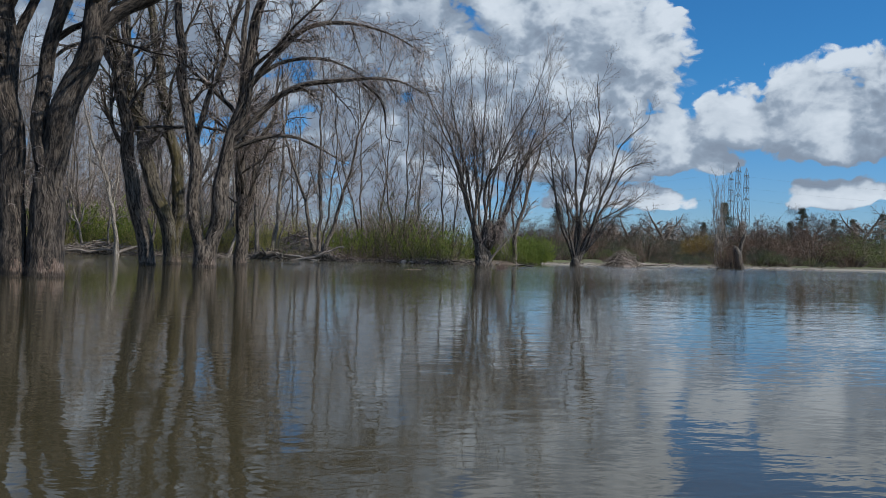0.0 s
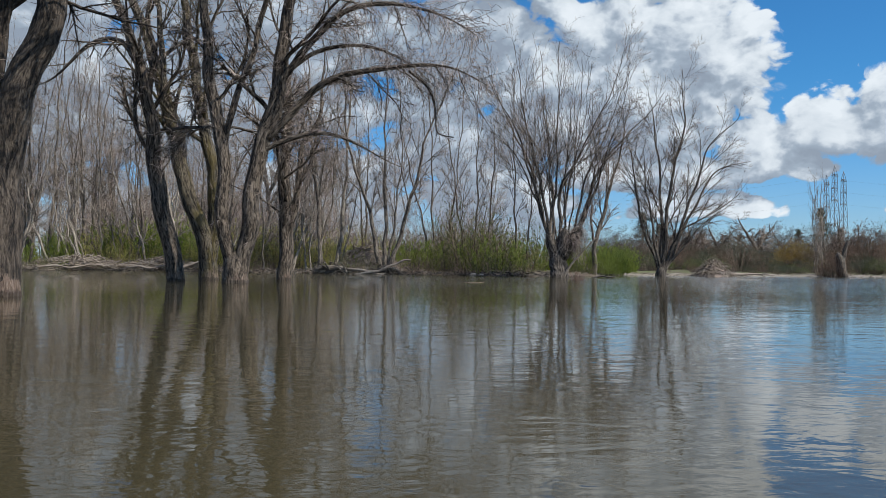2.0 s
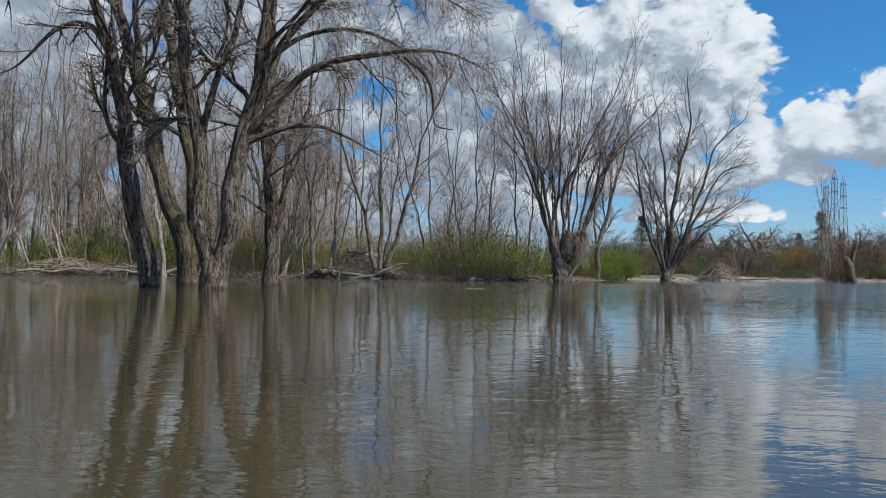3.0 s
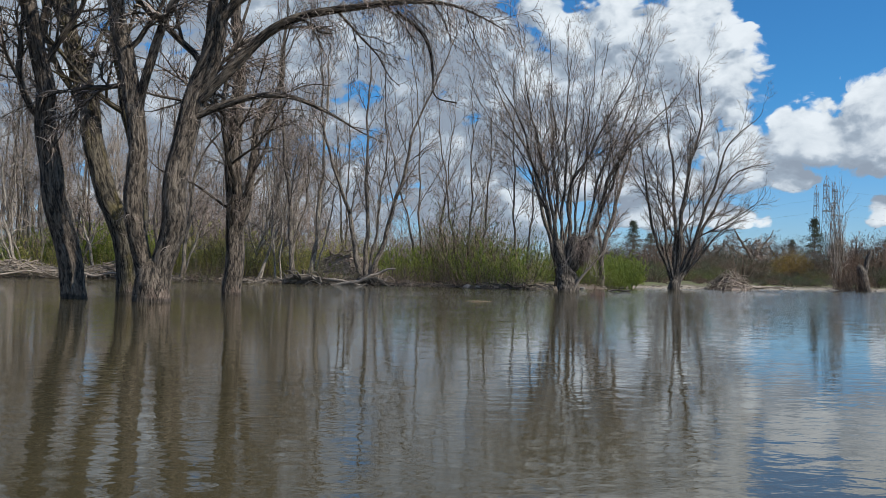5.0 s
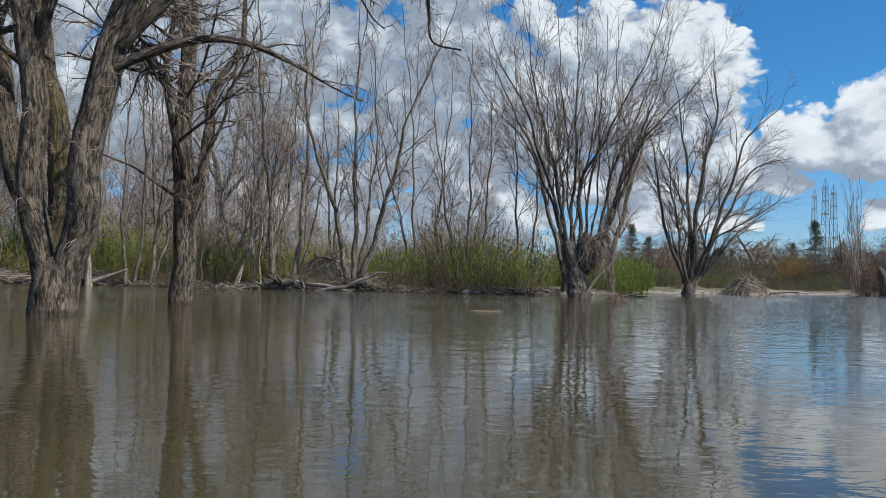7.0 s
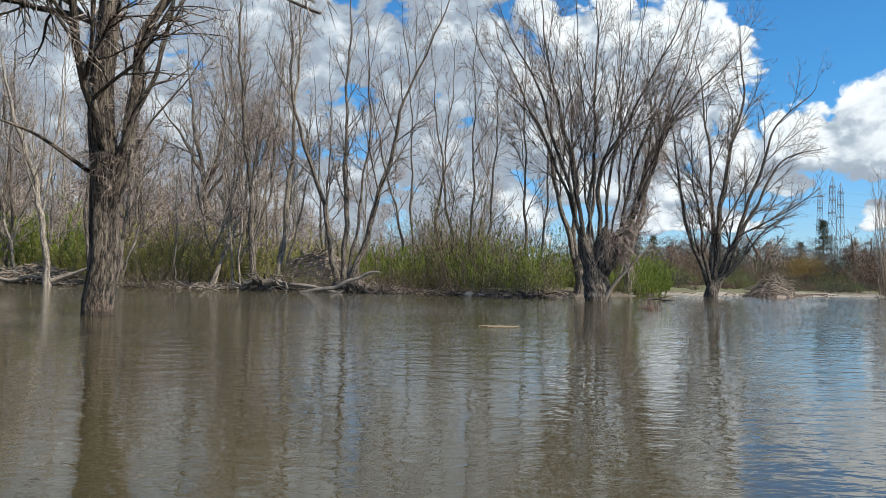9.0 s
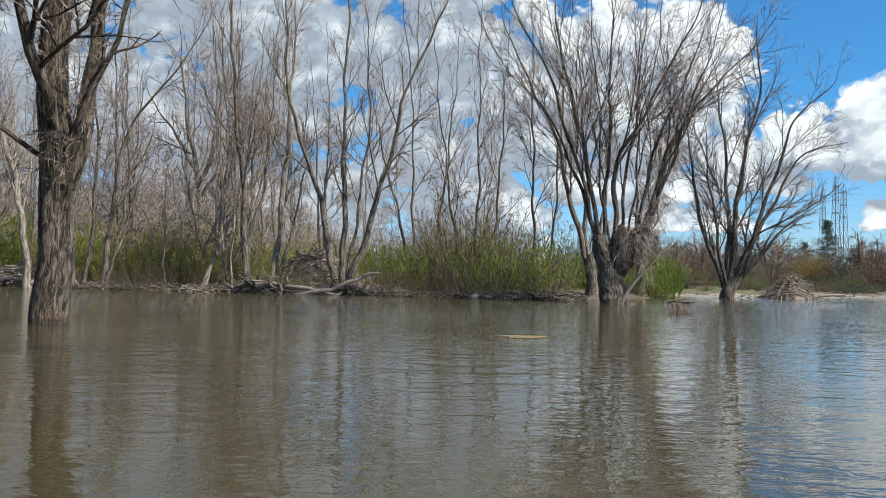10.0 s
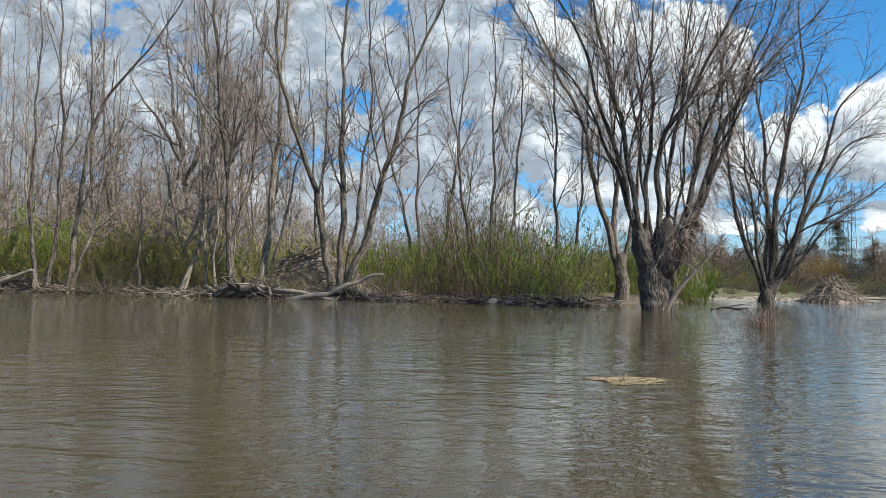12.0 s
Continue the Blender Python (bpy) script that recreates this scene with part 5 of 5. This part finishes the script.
log("pale bare dead bough leaning on the pollard willow", (5.95, 41.5, 0.0), [(0, 0.1, -0.1), (0.35, 0.1, 0.5), (0.8, 0.05, 1.05), (1.45, 0, 1.75)], 0.06, DRIFT, 126, "dead_bough", "", 3)
log("dark drift branch lying in the shallows by the willow", (7.75, 43.5, 0.0), [(0, 0, 0.0), (0.3, 0.05, 0.06), (0.6, -0.05, 0.03), (0.95, 0.0, 0.05)], 0.045, DARK_DRIFT, 128, "drift_branch", "", 3)
log("pale stranded log on the sand bar", (19.8, 60.6, 0.05), [(0, 0, 0.08), (1.0, 0.2, 0.1), (2.2, 0.3, 0.12)], 0.11, DRIFT, 127, stubs=1)


def root_wad(label, place, seed, size):
    """A torn-up root plate: a dark lumpy core with snaking roots."""
    rng = np.random.default_rng(seed)
    root = thing("root_wad", label, "root wad", place, "root wads", "", 0.0, size)
    for k in range(2):
        wood = Wood()
        x = -0.35 + 0.6 * k
        line = curve_through([(x - 0.5, 0, 0.0), (x, rng.uniform(-0.2, 0.2), 0.28), (x + 0.55, 0, 0.05)], 18)
        wood.tubes(line[None], (0.15 * np.sin(np.linspace(0.5, 2.7, 18)))[None], 14, furrows(rng, 0.0, 3))
        part("burl", wood.mesh("root_burl", DARK_DRIFT), root)
    for k in range(26):
        a = rng.uniform(0, 3.14)
        reach = rng.uniform(0.5, 1.1)
        p = np.array([rng.uniform(-0.9, 0.9), rng.uniform(-0.25, 0.25), rng.uniform(0.0, 0.3)])
        way = np.array([math.cos(a), rng.uniform(-0.7, 0.3), math.sin(a) * 0.7])
        line = curve_through([p, p + way * 0.5 * reach + rng.normal(size=3) * 0.08, p + way * reach + np.array([0, 0, -0.35 * reach]) + rng.normal(size=3) * 0.08], 9)
        wood = Wood()
        wood.tubes(line[None], (rng.uniform(0.02, 0.055) * np.linspace(1, 0.3, 9))[None], 6)
        part("root", wood.mesh("root_arm", DRIFT if k % 4 == 0 else DARK_DRIFT), root)
    return root


root_wad("dark root plate with grey twisted roots at the water's edge", (-4.8, 45.6, 0.0), 131, 1.0)
root_wad("dark undercut root plate below the alder clump", (-2.0, 46.2, 0.0), 132, 0.85)
root_wad("dark root plate with grey twisted roots at the water's edge", (4.2, 43.9, 0.0), 133, 0.5)

sticks = []
for k in range(5):
    wood = Wood()
    rs = np.random.default_rng(140 + k)
    line = curve_through([(-0.5, 0, 0), (-0.15, rs.uniform(-0.06, 0.06), rs.uniform(-0.05, 0.05)), (0.2, rs.uniform(-0.06, 0.06), rs.uniform(-0.05, 0.05)), (0.5, 0, 0)], 6)
    wood.tubes(line[None], (0.024 * np.linspace(1, 0.4, 6))[None], 4)
    sticks.append(wood.mesh("stick", DRIFT))


def stick_heap(name, label, place, seed, wide, deep, tall, count, longest, steep, core=True):
    """A heap of loose branches over packed debris, each branch a piece of its own."""
    rs = np.random.default_rng(seed)
    root = thing(name, label, "brushwood", place)
    if core:
        u, v = np.meshgrid(np.linspace(0, 2 * np.pi, 40, endpoint=False), np.linspace(0, 1, 14))
        lump = 1 + 0.14 * np.sin(3 * u + seed) + 0.10 * np.sin(7 * u + 9 * v) + 0.06 * np.sin(13 * u - 11 * v)
        x, y = np.cos(u) * v * wide * 0.92 * lump, np.sin(u) * v * deep * 0.92 * lump
        z = tall * 0.80 * (1 - v**1.5) * (0.85 + 0.15 * lump) + 0.05 * np.sin(u * 11 + v * 23) * (1 - v) - 0.15 * v
        a = (np.arange(13)[:, None] * 40 + np.arange(40)[None]).ravel()
        b = (np.arange(13)[:, None] * 40 + (np.arange(40)[None] + 1) % 40).ravel()
        part("packed_debris", mesh_of(name + "_debris", np.stack([x.ravel(), y.ravel(), z.ravel()], 1), [np.stack([a, b, b + 40, a + 40], 1)], HAZE_TWIG), root)
    for _ in range(count):
        a, r = rs.uniform(0, 6.28), math.sqrt(rs.random())
        x, y = math.cos(a) * r, math.sin(a) * r
        z = tall * (1 - r**1.5) * rs.uniform(0.75, 1.05) + 0.04
        ob = part("stick", sticks[int(rs.integers(5))], root)
        s = rs.uniform(0.4, 1.0) * longest
        way = math.degrees(a) + rs.uniform(-75, 75)
        ob.matrix_basis = pose(x * wide, y * deep, z, 0, 0.55 * math.degrees(math.atan2(tall, wide)) * math.cos(math.radians(way) - a) + rs.normal(0, steep), way) @ Matrix.Diagonal((s, s * rs.uniform(0.6, 1.2), s * rs.uniform(0.6, 1.2), 1))
    return root


stick_heap("driftwood_mound", "grey heap of stranded driftwood on the sand bar", (17.6, 57.2, level(17.6, 57.2) - 0.1), 151, 1.75, 1.3, 1.45, 300, 1.3, 16)
stick_heap("brushwood_heap", "grey tangle of fallen branches on the bank", (-3.3, 48.8, level(-3.3, 48.8)), 152, 1.9, 1.0, 1.25, 300, 1.5, 14)
stick_heap("brushwood_heap", "pale drift branches washed up on the bank", (-14.2, 49.6, 0.2), 154, 2.3, 0.9, 0.45, 190, 1.5, 14, False)
stick_heap("brushwood_heap", "pale drift branches washed up on the bank", (-17.8, 47.2, 0.2), 155, 2.6, 1.0, 0.5, 190, 1.5, 14, False)


def litter(name, label, seed, count, mat, x0, x1, back, size):
    rs = np.random.default_rng(seed)
    x = rs.uniform(x0, x1, count)
    y = shore_y(x) + rs.exponential(back, count) - 0.15
    z = np.maximum(land_height(x, y), 0.0) + rs.uniform(0.0, 0.06, count)
    a = rs.normal(0, 0.9, count)
    half = 0.5 * size * rs.uniform(0.3, 1.3, count)
    way = np.stack([np.cos(a), np.sin(a), rs.normal(0, 0.22, count)], 1)
    mid = np.stack([x, y, z], 1)
    wood = Wood()
    wood.spikes(np.stack([mid - way * half[:, None], mid + rs.normal(size=mid.shape) * 0.03, mid + way * half[:, None]], 1), np.repeat(rs.uniform(0.006, 0.022, count)[:, None], 3, 1))
    tagged(new(name, wood.mesh(name, mat)), label, "litter", "", "stuff")


litter("twig_litter", "grey washed-up twigs along the bank", 161, 1300, DRIFT, -26, 0, 0.9, 0.9)
litter("rotten_litter", "dark rotting sticks along the bank", 162, 2000, DARK_DRIFT, -26, 6, 0.6, 0.5)
litter("sand_bar_litter", "thin drift line on the sand bar", 163, 500, DRIFT, 9, 40, 1.2, 0.5)


# ---- small things in the water ----
shrub("reed_clump", "small clump of reddish bare shoots standing in the water", (5.52, 34.53, 0.0), 171, 0.2, 0.6, 130, 0, OLIVE_LEAF, RED_SHOOT, splay=0.35, thick=0.035, group="", category="shrub")


def straw_raft():
    rs = np.random.default_rng(172)
    n = 1500
    a, r = rs.uniform(0, 6.28, n), np.sqrt(rs.random(n))
    p = np.stack([np.cos(a) * r * (0.19 + 0.06 * np.sin(a * 3) + 0.03 * np.sin(a * 7)), np.sin(a) * r * 0.24 * (1 + 0.3 * np.sin(a * 2 + 1)), 0.003 + 0.005 * (1 - r * r) * rs.random(n)], 1)
    way = unit(np.stack([rs.normal(size=n), 0.6 * rs.normal(size=n), 0.03 * rs.normal(size=n)], 1)) * rs.uniform(0.015, 0.055, (n, 1))
    wood = Wood()
    wood.spikes(np.stack([p - way, p, p + way], 1), np.full((n, 3), 0.0024))
    ob = tagged(new("straw_raft", wood.mesh("straw_raft", STRAW)), "floating raft of wet golden straw", "debris", "", "stuff")
    ob.location = (1.45, 26.65, 0.0)


straw_raft()


def stone(place, seed, size):
    rs = np.random.default_rng(seed)
    bm = bmesh.new()
    bmesh.ops.create_icosphere(bm, subdivisions=3, radius=1.0)
    shift = Vector(rs.uniform(0, 50, 3))
    for v in bm.verts:
        k = 1 + 0.35 * noise.noise(v.co * 1.1 + shift) + 0.10 * noise.noise(v.co * 3.5 + shift)
        v.co = Vector((v.co.x * k, v.co.y * k * 0.8, v.co.z * k * 0.55)) * size
    me = bpy.data.meshes.new("stone")
    bm.to_mesh(me)
    bm.free()
    me.materials.append(STONE)
    for p in me.polygons:
        p.use_smooth = True
    ob = tagged(new("stone", me), "pale rounded stone at the waterline", "stone", "waterline stones")
    ob.location = place


for k, (x, s) in enumerate([(2.15, 0.2), (2.52, 0.14), (7.6, 0.12)]):
    stone((x, float(shore_y(x)) - 0.12, 0.03), 180 + k, s)
